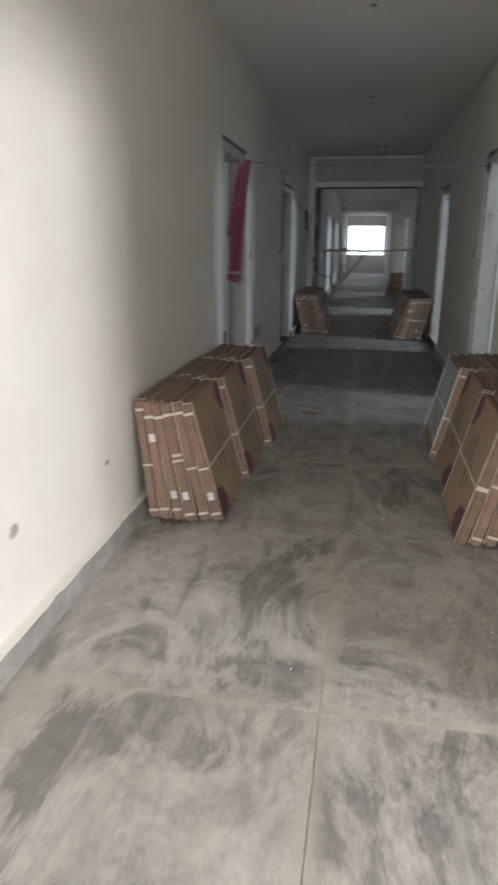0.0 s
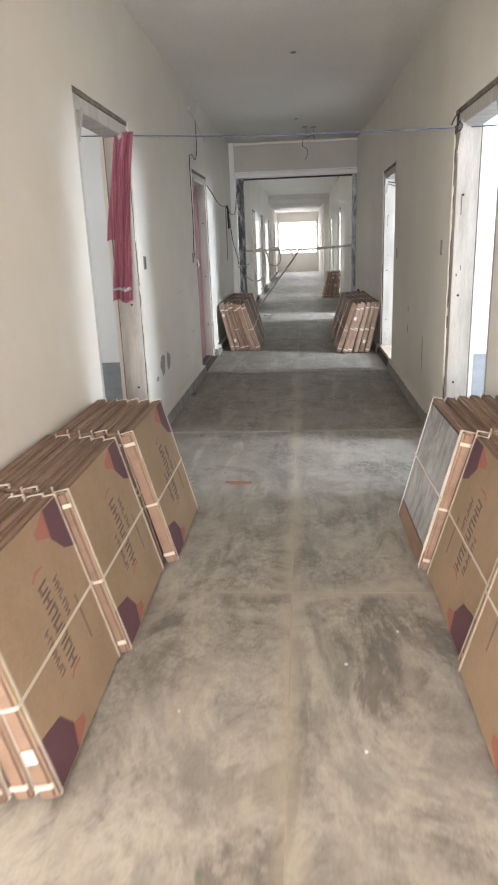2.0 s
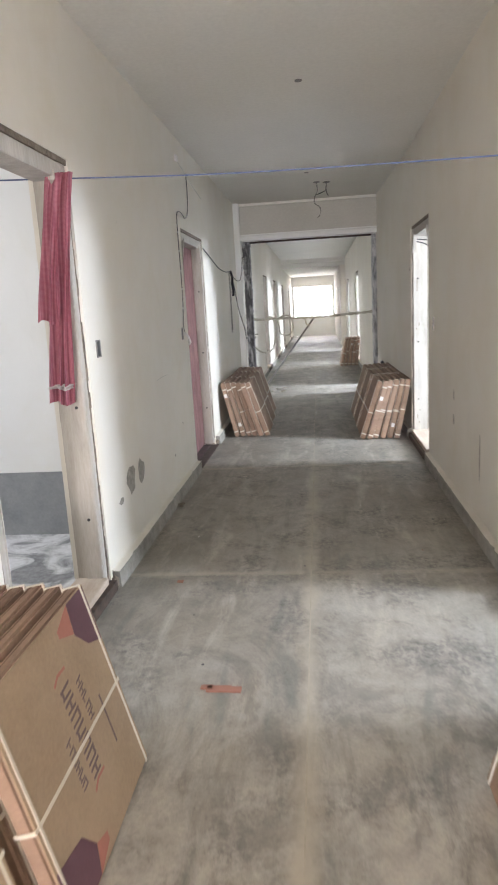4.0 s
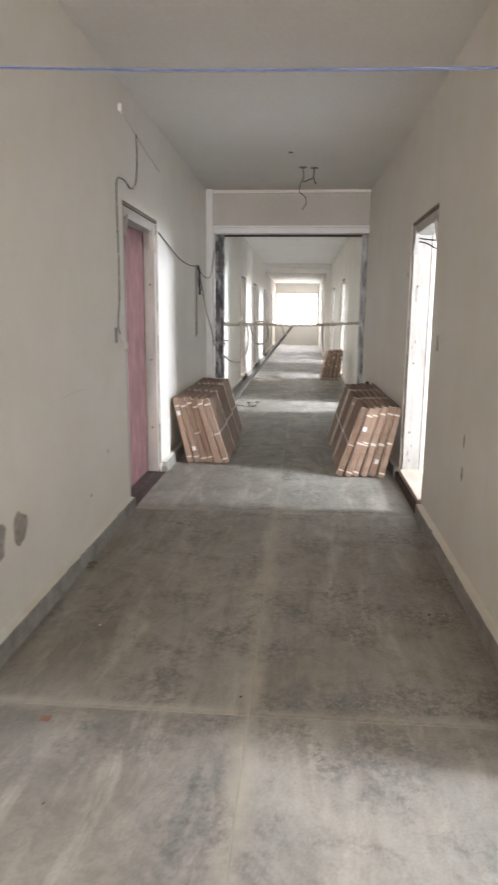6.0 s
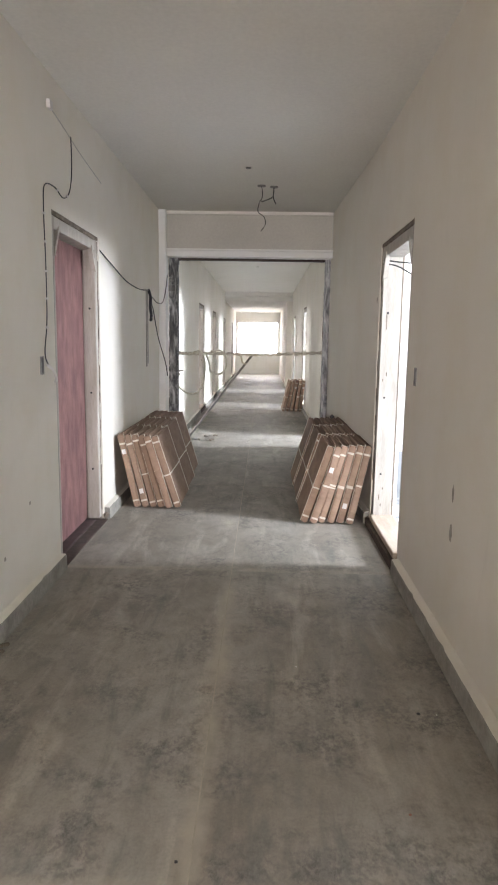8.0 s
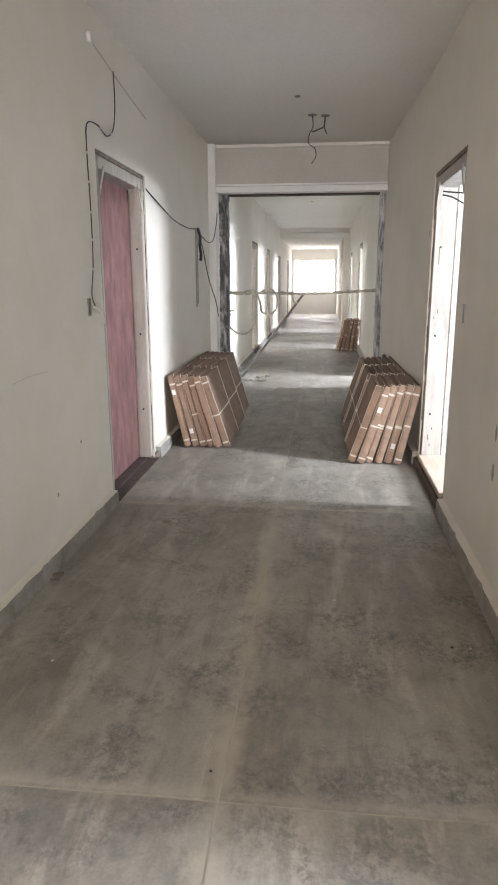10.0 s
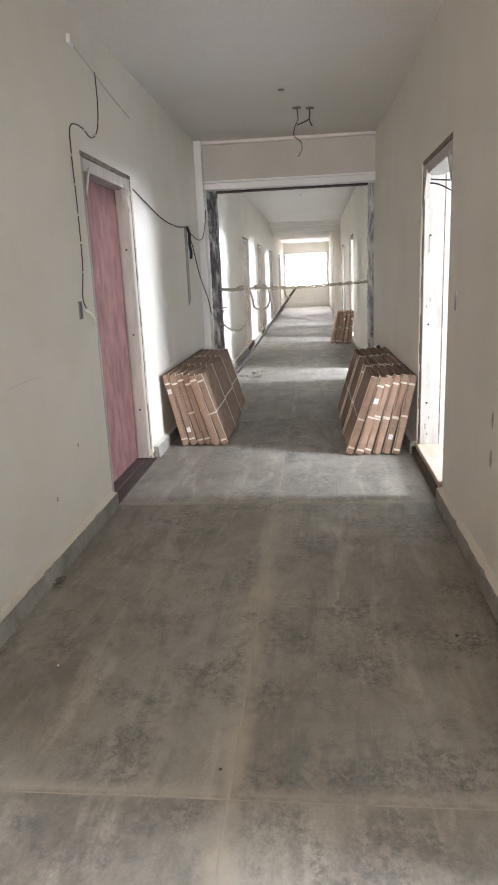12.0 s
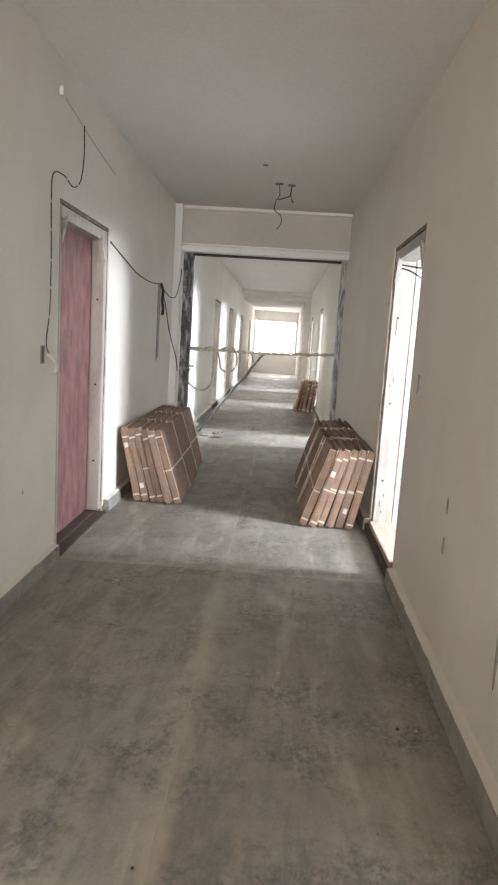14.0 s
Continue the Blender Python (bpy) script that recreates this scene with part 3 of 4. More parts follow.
def printed_front(parent, flip):
    """Printed corner patches and unreadable lettering that runs down the face, as slanted bars."""
    x = CT - 0.0006
    rnd = random.Random(8)
    part("face_board", boxes((CT - 0.004, 0.004, 0.004, CT - 0.0004, CW - 0.004, CH - 0.004)), CARD_FACE, parent, "lighter tan printed face")

    def P(pts):
        return [((CW - y) if flip else y, z) for y, z in pts]
    shape_in_plane("print_patch", P([(0.632, 0.622), (0.50, 0.622), (0.485, 0.53), (0.545, 0.47), (0.632, 0.44)]), PURPLE, parent, x)
    shape_in_plane("print_patch", P([(0.498, 0.622), (0.40, 0.585), (0.40, 0.565), (0.483, 0.535)]), SALMON, parent, x)
    shape_in_plane("print_patch", P([(0.008, 0.008), (0.17, 0.008), (0.20, 0.075), (0.15, 0.14), (0.008, 0.165)]), PURPLE, parent, x)
    shape_in_plane("print_patch", P([(0.172, 0.008), (0.26, 0.03), (0.265, 0.055), (0.202, 0.073)]), SALMON, parent, x)

    def column(y, z_top, count, tall, pitch, mat):
        # each mark: a stem and one or two short strokes, turned a quarter so the line runs downwards
        for k in range(count):
            z = z_top - k * pitch
            w = pitch * 0.2
            shape_in_plane("print_bar", P([(y, z), (y + tall, z + 0.006), (y + tall, z + 0.006 - w), (y, z - w)]), mat, parent, x)
            q = y + tall * rnd.choice((0.08, 0.42, 0.8))
            shape_in_plane("print_bar", P([(q, z), (q + tall * 0.17, z), (q + tall * 0.17, z - pitch * 0.62), (q, z - pitch * 0.62)]), mat, parent, x + 0.0002)
            if rnd.random() < 0.6:
                shape_in_plane("print_bar", P([(y, z - pitch * 0.55), (y + tall * 0.9, z - pitch * 0.5), (y + tall * 0.9, z - pitch * 0.68), (y, z - pitch * 0.72)]), mat, parent, x + 0.0004)

    column(0.30, 0.455, 7, 0.062, 0.040, INK)
    column(0.395, 0.43, 5, 0.036, 0.026, INK)
    column(0.235, 0.34, 6, 0.034, 0.024, INK)
    shape_in_plane("print_rule", P([(0.485, 0.33), (0.493, 0.33), (0.493, 0.17), (0.485, 0.17)]), INK, parent, x)
    for dz in (0.485, 0.165):
        shape_in_plane("print_swash", P([(0.285, dz), (0.32, dz + 0.016), (0.37, dz + 0.014), (0.37, dz + 0.006), (0.32, dz + 0.007), (0.288, dz - 0.008)]), SALMON, parent, x)


def stack(x_back, x_front, y, n, tilt_back, tilt_front, side, z=0.0, show=True, tile_front=False):
    """A row of n cartons leaning on the wall; side -1 leans on the west wall."""
    made = []
    for k in range(n):
        f = k / (n - 1)
        x = x_back + (x_front - x_back) * f
        tilt = tilt_back + (tilt_front - tilt_back) * f + RNG.uniform(-0.4, 0.4)
        dy = RNG.uniform(-0.016, 0.016)
        dx = -CT / math.cos(radians(tilt))
        if side < 0:
            m = pose(x + (dx if k == n - 1 else dx), y + dy, z + 0.001, 0, -tilt, RNG.uniform(-0.6, 0.6))
        else:
            m = pose(x - dx, y + CW + dy, z + 0.001, 0, -tilt, 180 + RNG.uniform(-0.6, 0.6))
        ob = copy_thing(protos[0 if k == n - 1 else RNG.randrange(4)], m)
        made.append(ob)
        if RNG.random() < 0.22:
            zl = RNG.choice((0.12, 0.42, 0.46))
            yl = (-0.0022, 0.001) if side < 0 else (CW - 0.001, CW + 0.0022)
            part("label", boxes((0.012, yl[0], zl, CT - 0.012, yl[1], zl + 0.042)), LABEL, ob, "small white paper label")
        if side > 0:
            for zt in RNG.choice(((0.05, 0.58), (0.055,), (0.57, 0.30), (0.04, 0.31, 0.56))):
                part("corner_tape", boxes((0.004, CW - 0.002, zt - 0.007, CT - 0.001, CW + 0.003, zt + 0.007)), STRAP, ob, "short cream tape on the edge")
    if show:
        if tile_front:
            # black sheet behind the tile; its border is the groove's shade as colour
            part("tile_groove_shade", boxes((CT - 0.002, 0.040, 0.086, CT + 0.0004, CW - 0.040, CH - 0.022)), WIRE, made[-1], "dark sheet for the shaded gap round the tile")
            part("tile_face", boxes((CT - 0.001, 0.046, 0.092, CT + 0.0022, CW - 0.046, CH - 0.028), bevel=0.001), TILE, made[-1], "exposed grey marbled tile in wrinkled film")
            part("flap", boxes((CT - 0.001, 0.006, 0.004, CT + 0.0012, CW - 0.006, 0.083), bevel=0.0005), CARD, made[-1])
            for e in ((0.027, 0.034), (CW - 0.034, CW - 0.027)):
                part("edge_strip", boxes((CT - 0.001, e[0], 0.004, CT + 0.004, e[1], CH), bevel=0.001), LABEL, made[-1], "pale protective edge strip")
            part("strap", boxes((CT + 0.002, -0.002, 0.325, CT + 0.0045, CW + 0.002, 0.335)), STRAP, made[-1], "cream plastic strap")
            tagged(made[-1], "open carton showing a grey marbled tile")
        else:
            printed_front(made[-1], side > 0)
    return made


# west wall, near
stack(0.135, 0.475, 5.38, 6, 5.5, 15, -1)
stack(0.135, 0.50, 6.04, 6, 6, 15, -1)
stack(0.18, 0.545, 6.73, 6, 8, 15, -1)
# east wall, near
stack(1.945, 1.61, 5.34, 6, 7, 15, 1)
stack(1.945, 1.625, 5.99, 6, 7, 15, 1)
stack(1.96, 1.595, 6.65, 6, 7, 14, 1, tile_front=True)
# either side before the gateway
stack(0.222, 0.565, 12.78, 6, 13, 18, -1, show=False)
stack(0.225, 0.55, 13.43, 6, 13, 17.5, -1, show=False)
stack(0.22, 0.525, 14.08, 6, 13, 17, -1, show=False)
stack(1.885, 1.535, 12.40, 6, 12, 18, 1, show=False)
stack(1.875, 1.535, 13.05, 6, 11, 17, 1, show=False)
stack(1.88, 1.53, 13.71, 6, 11, 17, 1, show=False)
# beyond the gateway
stack(1.95, 1.60, 20.7, 5, 6, 13, 1, show=False)
for proto in protos:
    for o in list(proto.children):
        bpy.data.objects.remove(o)
    bpy.data.objects.remove(proto)


# ---- hanging wires, cloth and fittings ----
def wall_thing(name, bm, mat, label, category, group=""):
    return tagged(part(name, bm, mat), label, category, group)


tagged(tube("washing_line", [(-1.6, 8.2, 2.12), (-0.75, 8.45, 2.075), (-0.02, 8.66, 2.073), (0.7, 8.655, 2.038), (1.4, 8.645, 2.023), (2.085, 8.605, 2.012), (2.5, 8.4, 1.99), (3.4, 8.0, 1.93)], 0.0035, BLUE_WIRE),
       "thin blue wire strung across between door frames", "wire")
knot = new("wire_knot")
tagged(knot, "twisted dark wire knot on a door frame", "wire")
for k, pts in enumerate(([(2.05, 8.61, 2.03), (2.07, 8.625, 2.07), (2.09, 8.60, 2.09), (2.08, 8.575, 2.04), (2.07, 8.59, 1.99), (2.085, 8.62, 1.98), (2.09, 8.60, 2.03), (2.10, 8.56, 2.05)],
                         [(2.07, 8.60, 2.02), (2.08, 8.56, 1.99), (2.085, 8.51, 1.985), (2.09, 8.49, 2.01), (2.085, 8.53, 2.03), (2.08, 8.57, 2.06), (2.085, 8.54, 2.12), (2.09, 8.50, 2.145)])):
    tube("strand", pts, 0.004, WIRE, knot)


def drape(name, parent, top, bottom, z0, z1, y, folds, depth, mat, label=""):
    """A strip of hanging cloth with folds; top and bottom give its span in x."""
    bm = bmesh.new()
    nu, nv = 44, 30
    grid = []
    for j in range(nv + 1):
        v = j / nv
        e = v ** 0.8
        row = []
        for i in range(nu + 1):
            u = i / nu
            a = top[0] + (bottom[0] - top[0]) * e
            b = top[1] + (bottom[1] - top[1]) * e
            x = a + (b - a) * u + 0.006 * math.sin(5 * v + 9 * u)
            yy = y + depth * (0.5 + 0.5 * v) * math.sin(folds * math.pi * u + 1.4 * math.sin(2.2 * v)) + 0.012 * math.sin(3 * v + 2)
            zz = z0 + (z1 - z0) * v + (0.012 * math.sin(7 * u) if j == nv else 0)
            row.append(bm.verts.new((x, yy, zz)))
        grid.append(row)
    for j in range(nv):
        for i in range(nu):
            bm.faces.new((grid[j][i], grid[j][i + 1], grid[j + 1][i + 1], grid[j + 1][i]))
    bmesh.ops.solidify(bm, geom=bm.faces, thickness=0.002)
    return part(name, bm, mat, parent, label, True)


cloth = new("hanging_cloth")
tagged(cloth, "pink and red checked cotton cloth hanging from a wire", "cloth")
drape("long_fold", cloth, (-0.03, 0.06), (-0.165, -0.035), 2.085, 1.03, 8.575, 7, 0.014, CLOTH)
drape("short_fold", cloth, (-0.05, 0.03), (-0.155, -0.05), 2.075, 1.42, 8.53, 5, 0.012, CLOTH)
drape("white_stripe", cloth, (-0.152, -0.022), (-0.158, -0.028), 1.125, 1.105, 8.556, 7, 0.012, LABEL, "pale woven border stripe")

# cable clipped beside the pink door
cable = new("wall_cable")
tagged(cable, "dark cable clipped to the wall above a door", "cable")
tube("cable", [(0.006, 11.72, 2.64), (0.007, 11.72, 2.45), (0.007, 11.66, 2.30), (0.008, 11.52, 2.235), (0.008, 11.36, 2.262), (0.008, 11.18, 2.235), (0.008, 11.15, 2.1), (0.008, 11.16, 1.8), (0.008, 11.15, 1.5), (0.008, 11.10, 1.32), (0.012, 11.14, 1.25)], 0.0036, WIRE, cable)
for y, z in [(11.152, 2.08), (11.157, 1.93), (11.159, 1.77), (11.157, 1.62), (11.143, 1.46), (11.40, 2.256), (11.60, 2.262)]:
    part("clip", boxes((0.002, y - 0.011, z - 0.006, 0.016, y + 0.011, z + 0.006), bevel=0.002), LABEL, cable, "white plastic clip")
tube("wire_tail", [(0.012, 11.12, 1.25), (0.03, 11.17, 1.22), (0.035, 11.21, 1.17), (0.02, 11.23, 1.15)], 0.008, LABEL, cable, "bare white wire tail")
tagged(tube("conduit_seam", [(0.001, 11.31, 2.69), (0.001, 11.55, 2.66), (0.001, 11.95, 2.60), (0.001, 12.5, 2.54)], 0.004, GREY_PLASTER), "painted-over conduit seam under the ceiling", "conduit")
wall_thing("junction_box", boxes((0.0, 11.27, 2.665, 0.022, 11.33, 2.715), bevel=0.004), LABEL, "small white junction box on the wall", "junction box")


def switch_box(x, y, z, side, w=0.05, h=0.085):
    ob = new("switch_box")
    tagged(ob, "empty sunken metal switch box in the wall", "switch box", "switch boxes")
    f, g = (x - 0.001, x + 0.003) if side < 0 else (x - 0.003, x + 0.001)
    # flat dark plate in place of the shaded depth of the box
    part("shade_plate", boxes((f, y - w / 2 + 0.006, z - h / 2 + 0.006, g, y + w / 2 - 0.006, z + h / 2 - 0.006)), WIRE, ob, "dark plate for the shade inside the box")
    g2 = x + 0.006 if side < 0 else x - 0.006
    part("rim", boxes(*[(min(x, g2), y - w / 2, z - h / 2, max(x, g2), y - w / 2 + 0.007, z + h / 2), (min(x, g2), y + w / 2 - 0.007, z - h / 2, max(x, g2), y + w / 2, z + h / 2),
                      (min(x, g2), y - w / 2 + 0.007, z + h / 2 - 0.007, max(x, g2), y + w / 2 - 0.007, z + h / 2), (min(x, g2), y - w / 2 + 0.007, z - h / 2, max(x, g2), y + w / 2 - 0.007, z - h / 2 + 0.007)]), STEEL, ob)
    return ob


switch_box(0, 8.87, 1.27, -1, 0.06, 0.09)
switch_box(0, 11.06, 1.25, -1, 0.05, 0.10)
switch_box(WIDE, 8.885, 1.30, 1, 0.045, 0.10)
switch_box(WIDE, 11.105, 1.22, 1, 0.045, 0.10)


def plaster_gouge(x, y, z, w, h, side, seed, mat=None):
    """A shallow broken patch in the plaster, with a ragged outline."""
    rng = random.Random(seed)
    n = 14
    bm = bmesh.new()
    ring, rim = [], []
    for k in range(n):
        a = 2 * math.pi * k / n
        r = rng.uniform(0.75, 1.1)
        ring.append(bm.verts.new((x - side * 0.0012, y + r * w / 2 * math.cos(a), z + r * h / 2 * math.sin(a))))
        rim.append(bm.verts.new((x - side * 0.004, y + 0.55 * r * w / 2 * math.cos(a + 0.2), z + 0.6 * r * h / 2 * math.sin(a + 0.2))))
    for k in range(n):
        bm.faces.new((ring[k], ring[(k + 1) % n], rim[(k + 1) % n], rim[k]))
    bm.faces.new(rim)
    bmesh.ops.recalc_face_normals(bm, faces=bm.faces)
    return tagged(part("plaster_gouge", bm, mat or BARE), "ragged grey patch of broken plaster on the wall", "plaster patch", "plaster patches")


plaster_gouge(0, 9.23, 0.47, 0.20, 0.18, -1, 1)
plaster_gouge(0, 9.46, 0.465, 0.15, 0.17, -1, 2)
plaster_gouge(0, 9.01, 0.40, 0.10, 0.04, -1, 3)
plaster_gouge(0, 5.06, 0.41, 0.05, 0.03, -1, 4)
plaster_gouge(0, 4.22, 0.44, 0.06, 0.05, -1, 5)
plaster_gouge(WIDE, 9.48, 0.48, 0.03, 0.34, 1, 6)
plaster_gouge(WIDE, 10.26, 0.57, 0.05, 0.10, 1, 7)
plaster_gouge(WIDE, 10.26, 0.75, 0.03, 0.09, 1, 8)
plaster_gouge(WIDE, 12.50, 1.72, 0.03, 0.05, 1, 9)
tagged(tube("wall_scratch", [(0.0006, 10.05, 0.965), (0.0006, 10.25, 0.975), (0.0006, 10.43, 0.97)], 0.0012, GREY_PLASTER), "faint grey scratch in the cream paint", "scratch")
for y, z in ((10.80, 0.53), (10.44, 0.34)):
    plaster_gouge(0, y, z, 0.022, 0.026, -1, int(y * 100))
# chase cut for wiring, with loose cables running to the gateway
wall_thing("cable_chase", boxes((0.0, 14.34, 1.12, 0.003, 14.40, 1.90), (0.0, 14.43, 1.15, 0.003, 14.47, 1.90)), SKIRTING, "raw grey cable chase cut down the wall", "chase")
tagged(tube("loose_cable", [(0.0, 12.42, 2.05), (0.02, 12.8, 1.97), (0.02, 13.3, 1.90), (0.02, 13.9, 1.88), (0.02, 14.42, 1.90), (0.025, 14.50, 1.80), (0.03, 14.62, 1.72), (0.04, 14.9, 1.42), (0.08, 15.15, 1.15), (0.10, 15.19, 0.98)], 0.0055, WIRE), "dark loose cable sagging along the wall", "cable")
tagged(tube("loose_cable", [(0.02, 14.46, 1.87), (0.03, 14.62, 1.84), (0.05, 14.8, 1.80), (0.08, 15.0, 1.83), (0.09, 15.19, 2.02), (0.10, 15.19, 2.14)], 0.005, WIRE), "dark loose cable sagging along the wall", "cable")
tagged(tube("cable_bundle", [(0.02, 14.40, 1.91), (0.03, 14.46, 1.84), (0.03, 14.44, 1.74), (0.03, 14.50, 1.66), (0.03, 14.47, 1.60)], 0.016, WIRE), "bunched dark cable ends at a wall chase", "cable")

# ceiling points
for x, y in ((1.18, 14.0), (1.30, 14.04)):
    hook = new("ceiling_hook")
    tagged(hook, "dark ceiling hook box with loose wires", "ceiling hook", "ceiling hooks")
    bm = bmesh.new()
    bmesh.ops.create_cone(bm, cap_ends=True, segments=20, radius1=0.04, radius2=0.04, depth=0.008, matrix=pose(x, y, HIGH - 0.004))
    part("plate", bm, STEEL, hook)
    if x < 1.2:
        tube("wire", [(x, y, HIGH), (x + 0.01, y, HIGH - 0.10), (x - 0.02, y, HIGH - 0.16), (x - 0.03, y, HIGH - 0.24), (x + 0.03, y, HIGH - 0.29), (x + 0.04, y, HIGH - 0.36), (x, y, HIGH - 0.42)], 0.004, WIRE, hook)
    else:
        tube("wire", [(x, y, HIGH), (x - 0.01, y, HIGH - 0.09), (x - 0.06, y, HIGH - 0.12), (x - 0.12, y, HIGH - 0.14)], 0.005, WIRE, hook)
        tube("wire", [(x, y, HIGH), (x - 0.005, y, HIGH - 0.10), (x + 0.02, y, HIGH - 0.16)], 0.005, WIRE, hook)
for y in (7.35, 10.22, 13.35, 18.5, 21.0):
    bm = bmesh.new()
    bmesh.ops.create_cone(bm, cap_ends=True, segments=18, radius1=0.024, radius2=0.024, depth=0.006, matrix=pose(1.07, y, HIGH - 0.003))
    wall_thing("ceiling_point", bm, STEEL, "small dark round box in the ceiling", "ceiling point", "ceiling points")

# ---- gateway rope, pole and rubbish ----
def twisted_rope(name, points, radius, parent):
    """Two strands wound round each other along a line."""
    pts = [Vector(p) for p in points]
    for ph in (0, math.pi):
        out = []
        steps = 10
        k = 0
        for a, b in zip(pts, pts[1:]):
            for i in range(steps):
                p = a.lerp(b, i / steps)
                ang = ph + k * 1.05
                out.append((p.x, p.y + radius * math.cos(ang), p.z + radius * math.sin(ang)))
                k += 1
        out.append(tuple(pts[-1]))
        tube(name, out, radius * 0.95, ROPE, parent, "", 6)


rope = new("barrier_rope")
tagged(rope, "cream twisted rope tied across the gateway with loops", "rope")
twisted_rope("strand", [(0.18, 15.6, 1.245), (0.3, 15.6, 1.235), (0.6, 15.6, 1.245), (1.0, 15.6, 1.235), (1.3, 15.6, 1.24), (1.65, 15.6, 1.255), (1.985, 15.6, 1.275)], 0.012, rope)
tube("loop", [(0.36, 15.59, 1.25), (0.45, 15.58, 1.27), (0.50, 15.58, 1.15), (0.49, 15.57, 0.92), (0.42, 15.57, 0.77), (0.30, 15.57, 0.75), (0.18, 15.57, 0.84), (0.11, 15.58, 1.0)], 0.012, ROPE, rope)
tube("loop", [(0.52, 15.59, 1.25), (0.56, 15.58, 1.12), (0.58, 15.57, 1.02), (0.68, 15.57, 0.99), (0.76, 15.57, 1.06), (0.76, 15.58, 1.2), (0.70, 15.59, 1.28), (0.58, 15.59, 1.27)], 0.012, ROPE, rope)
tube("loop", [(0.90, 15.59, 1.25), (0.95, 15.58, 1.21), (0.97, 15.57, 1.14), (1.02, 15.57, 1.12)], 0.011, ROPE, rope)
tube("tie", [(0.10, 15.56, 0.99), (0.13, 15.54, 0.96), (0.20, 15.55, 0.98), (0.16, 15.56, 1.02), (0.24, 15.57, 1.03)], 0.010, ROPE, rope)
tagged(tube("leaning_pole", [(0.17, 17.0, 0.02), (0.47, 16.53, 0.42), (0.78, 16.06, 0.83), (1.08, 15.63, 1.222)], 0.015, STEEL), "dull grey metal pole leaning on the rope", "pole")
rng = random.Random(21)


def crumb(x, y, size, mat, name="plaster_crumb", label="small crumb of plaster lying on the floor", flat=0.5):
    bm = bmesh.new()
    bmesh.ops.create_icosphere(bm, subdivisions=1, radius=size)
    for v in bm.verts:
        v.co = Vector((v.co.x * rng.uniform(0.7, 1.3), v.co.y * rng.uniform(0.7, 1.3), v.co.z * flat * rng.uniform(0.6, 1.1)))
    low = min(v.co.z for v in bm.verts)
    ob = part(name, bm, mat)
    ob.location = (x, y, -low)
    return tagged(ob, label, "crumb", "floor crumbs")


for x, y, s, m in [(1.022, 8.99, 0.010, WIRE), (1.85, 9.75, 0.012, WIRE), (0.62, 7.95, 0.010, WIRE), (0.33, 9.5, 0.008, LABEL), (0.44, 9.7, 0.012, SKIRTING), (0.20, 9.85, 0.018, SKIRTING), (0.24, 9.9, 0.012, SKIRTING),
                   (1.28, 5.6, 0.011, LABEL), (0.72, 5.75, 0.010, LABEL), (1.25, 6.0, 0.012, LABEL), (1.70, 9.2, 0.007, RED_PAINT), (0.95, 4.25, 0.008, LABEL), (1.66, 4.6, 0.009, LABEL), (0.35, 16.6, 0.02, SKIRTING), (1.45, 6.2, 0.010, LABEL),
                   (1.92, 9.75, 0.006, LABEL), (1.55, 17.6, 0.03, SKIRTING), (1.4, 10.1, 0.006, LABEL), (0.5, 8.4, 0.006, WIRE)]:
    crumb(x, y, s * 0.65, m)
for k in range(14):
    crumb(0.12 + rng.uniform(0, 0.42), 16.75 + rng.uniform(-0.25, 0.35), rng.uniform(0.02, 0.05), MORTAR if k % 2 else SKIRTING, "rubble_lump", "dark lump of rubble on the floor")
for k in range(10):
    crumb(0.02 + rng.uniform(0, 0.05), rng.uniform(9.0, 11.2), rng.uniform(0.006, 0.014), SKIRTING)
    crumb(WIDE - 0.03 - rng.uniform(0, 0.05), rng.uniform(8.8, 11.2), rng.uniform(0.005, 0.011), SKIRTING)
for k in range(8):
    crumb(0.14 + rng.uniform(0, 0.16), 5.33 + rng.uniform(-0.02, 0.04), rng.uniform(0.010, 0.022), CARD_EDGE if k % 2 else MORTAR, "carton_scrap", "torn brown scrap of carton on the floor")
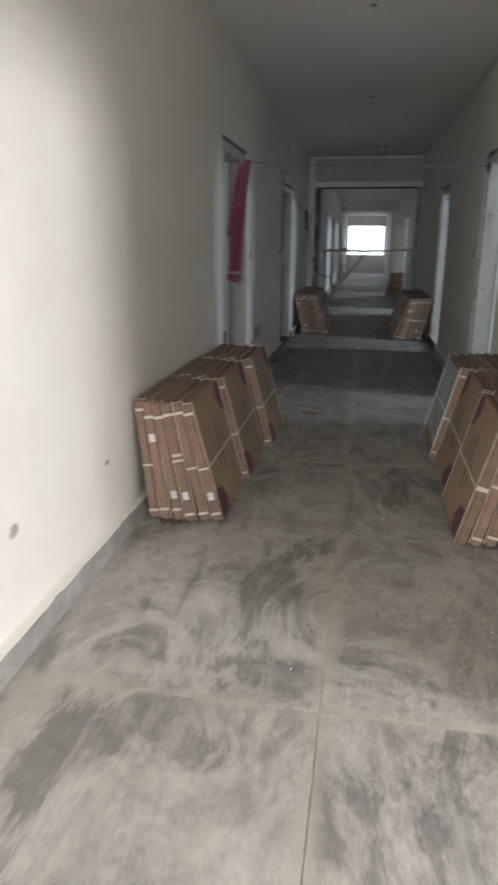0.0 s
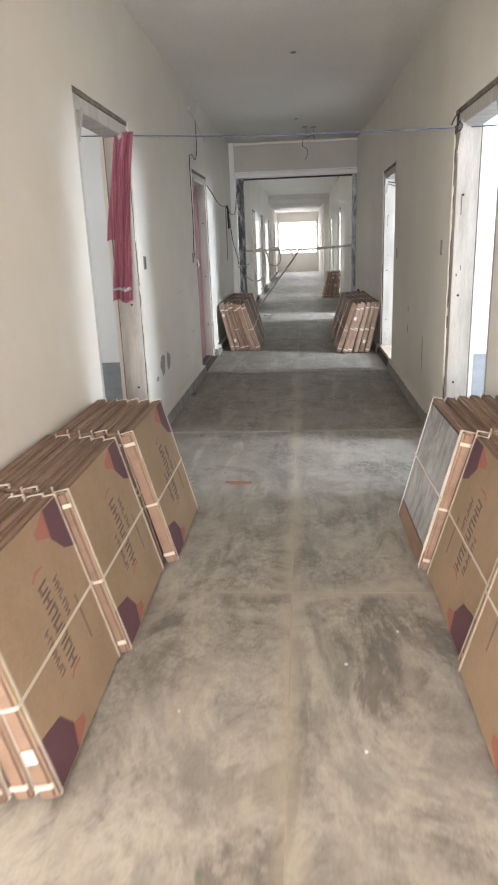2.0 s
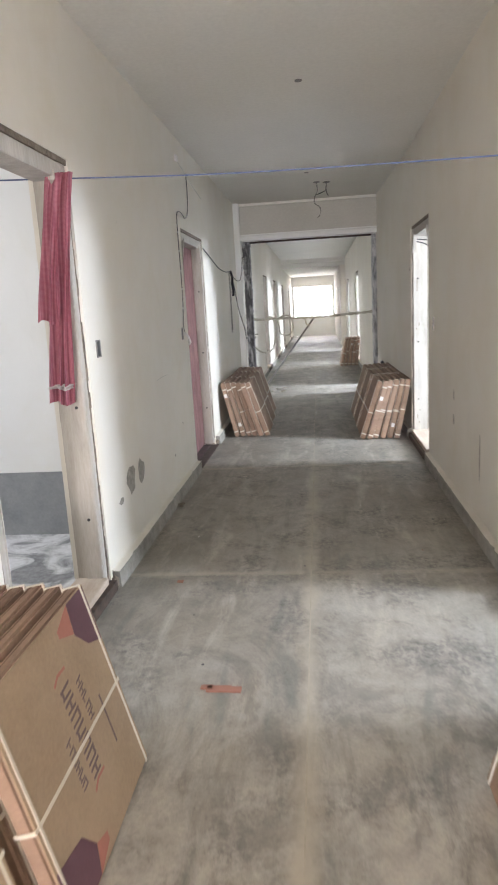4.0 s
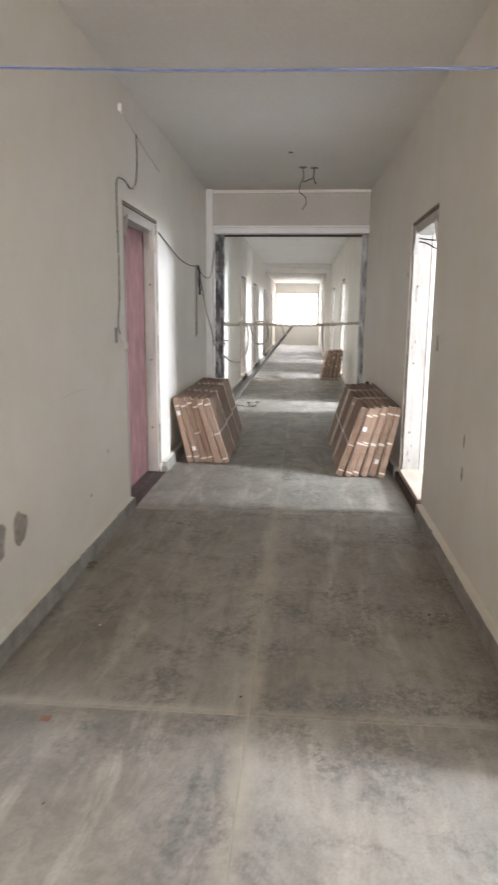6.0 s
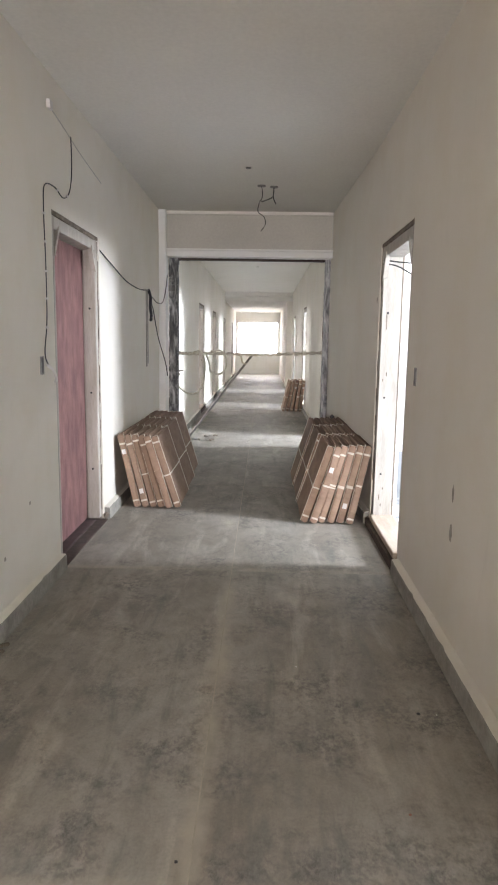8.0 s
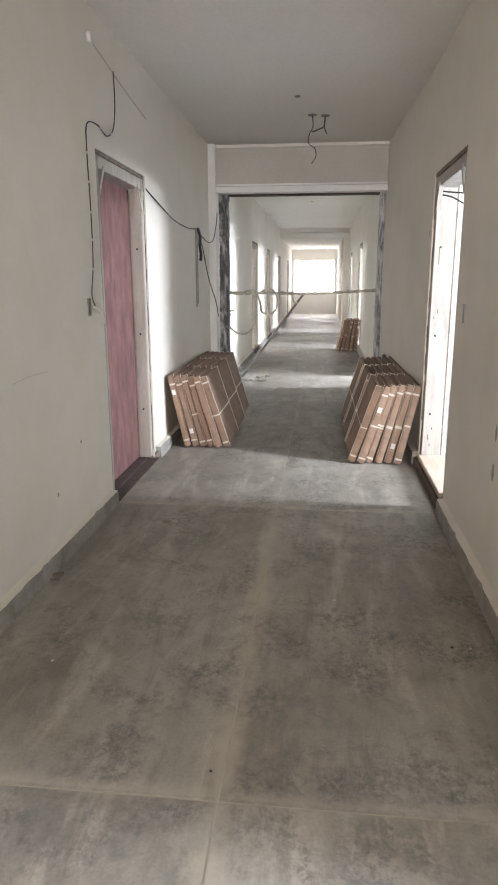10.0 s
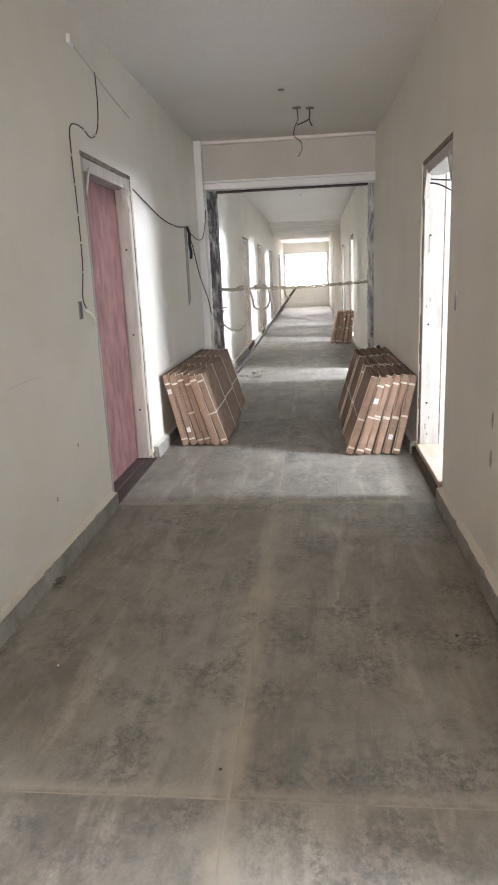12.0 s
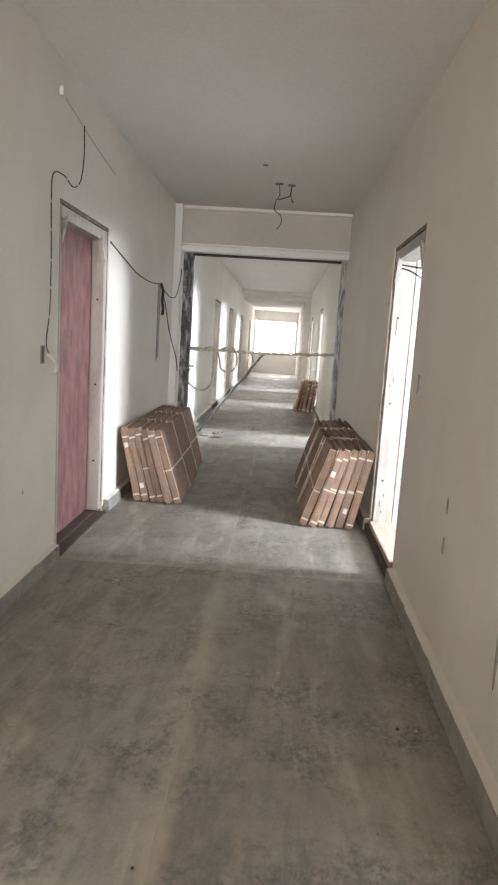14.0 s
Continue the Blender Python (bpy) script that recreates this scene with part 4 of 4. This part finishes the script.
for k in range(7):
    crumb(0.045 + rng.uniform(-0.02, 0.04), 10.2 + rng.uniform(-0.09, 0.09), rng.uniform(0.010, 0.024), MORTAR, "rubble_lump", "dark lump of rubble on the floor")
for x, y in ((0.012, 8.725), (0.012, 12.425), (WIDE - 0.012, 8.685), (WIDE - 0.012, 12.445)):
    for k in range(4):
        crumb(x + rng.uniform(-0.004, 0.012), y + rng.uniform(-0.02, 0.025), rng.uniform(0.014, 0.026), MORTAR, "mortar_lump", "rough lump of mortar at a door frame foot", 1.6)
# red brick-dust smear and its chips
for k, (dx, dy, w, h) in enumerate([(0, 0, 0.07, 0.022), (-0.06, 0.012, 0.035, 0.014), (0.055, -0.004, 0.03, 0.02)]):
    bm = boxes((0.736 + dx - w, 7.772 + dy - h, 0.0, 0.736 + dx + w * 0.4, 7.772 + dy + h, 0.006), bevel=0.002)
    wall_thing("brick_chip", bm, RED_PAINT, "flat red brick chip on the cement floor", "brick chip", "brick chips")
wall_thing("brick_chip", boxes((0.335, 8.78, 0, 0.37, 8.81, 0.004), bevel=0.001), RED_PAINT, "flat red brick chip on the cement floor", "brick chip", "brick chips")
for x, y, h in ((WIDE, 12.36, 2.0), (WIDE, 12.36, 1.97)):
    tagged(tube("door_wire", [(x + 0.01, y, h), (x + 0.10, y - 0.06, h - 0.02), (x + 0.25, y - 0.20, h - 0.05 if h > 1.98 else h - 0.12), (x + 0.5, y - 0.45, h - 0.10 if h > 1.98 else h - 0.2)], 0.005, WIRE), "dark wire run loosely through a door head", "wire")
# small dark lump on the cartons by the gateway
wall_thing("wire_scrap", boxes((1.93, 14.20, 0.62, 1.97, 14.25, 0.66), bevel=0.012), WIRE, "dark twisted scrap lying on the cartons", "scrap")

# ---- floor panels ----
ys = [BACK, 1.62, 4.05, 6.48, 8.88, 11.30, 13.72, 16.14, 18.56, 20.98, 23.4, 25.82, 28.24, 30.66, 33.08, END]
for x0, x1 in ((0.0, 1.057), (1.062, WIDE)):
    for a, b in zip(ys, ys[1:]):
        part("floor_panel", boxes((x0, a + 0.002, -0.05, x1, b - 0.003, 0.0), bevel=0.0015), FLOOR, floor)
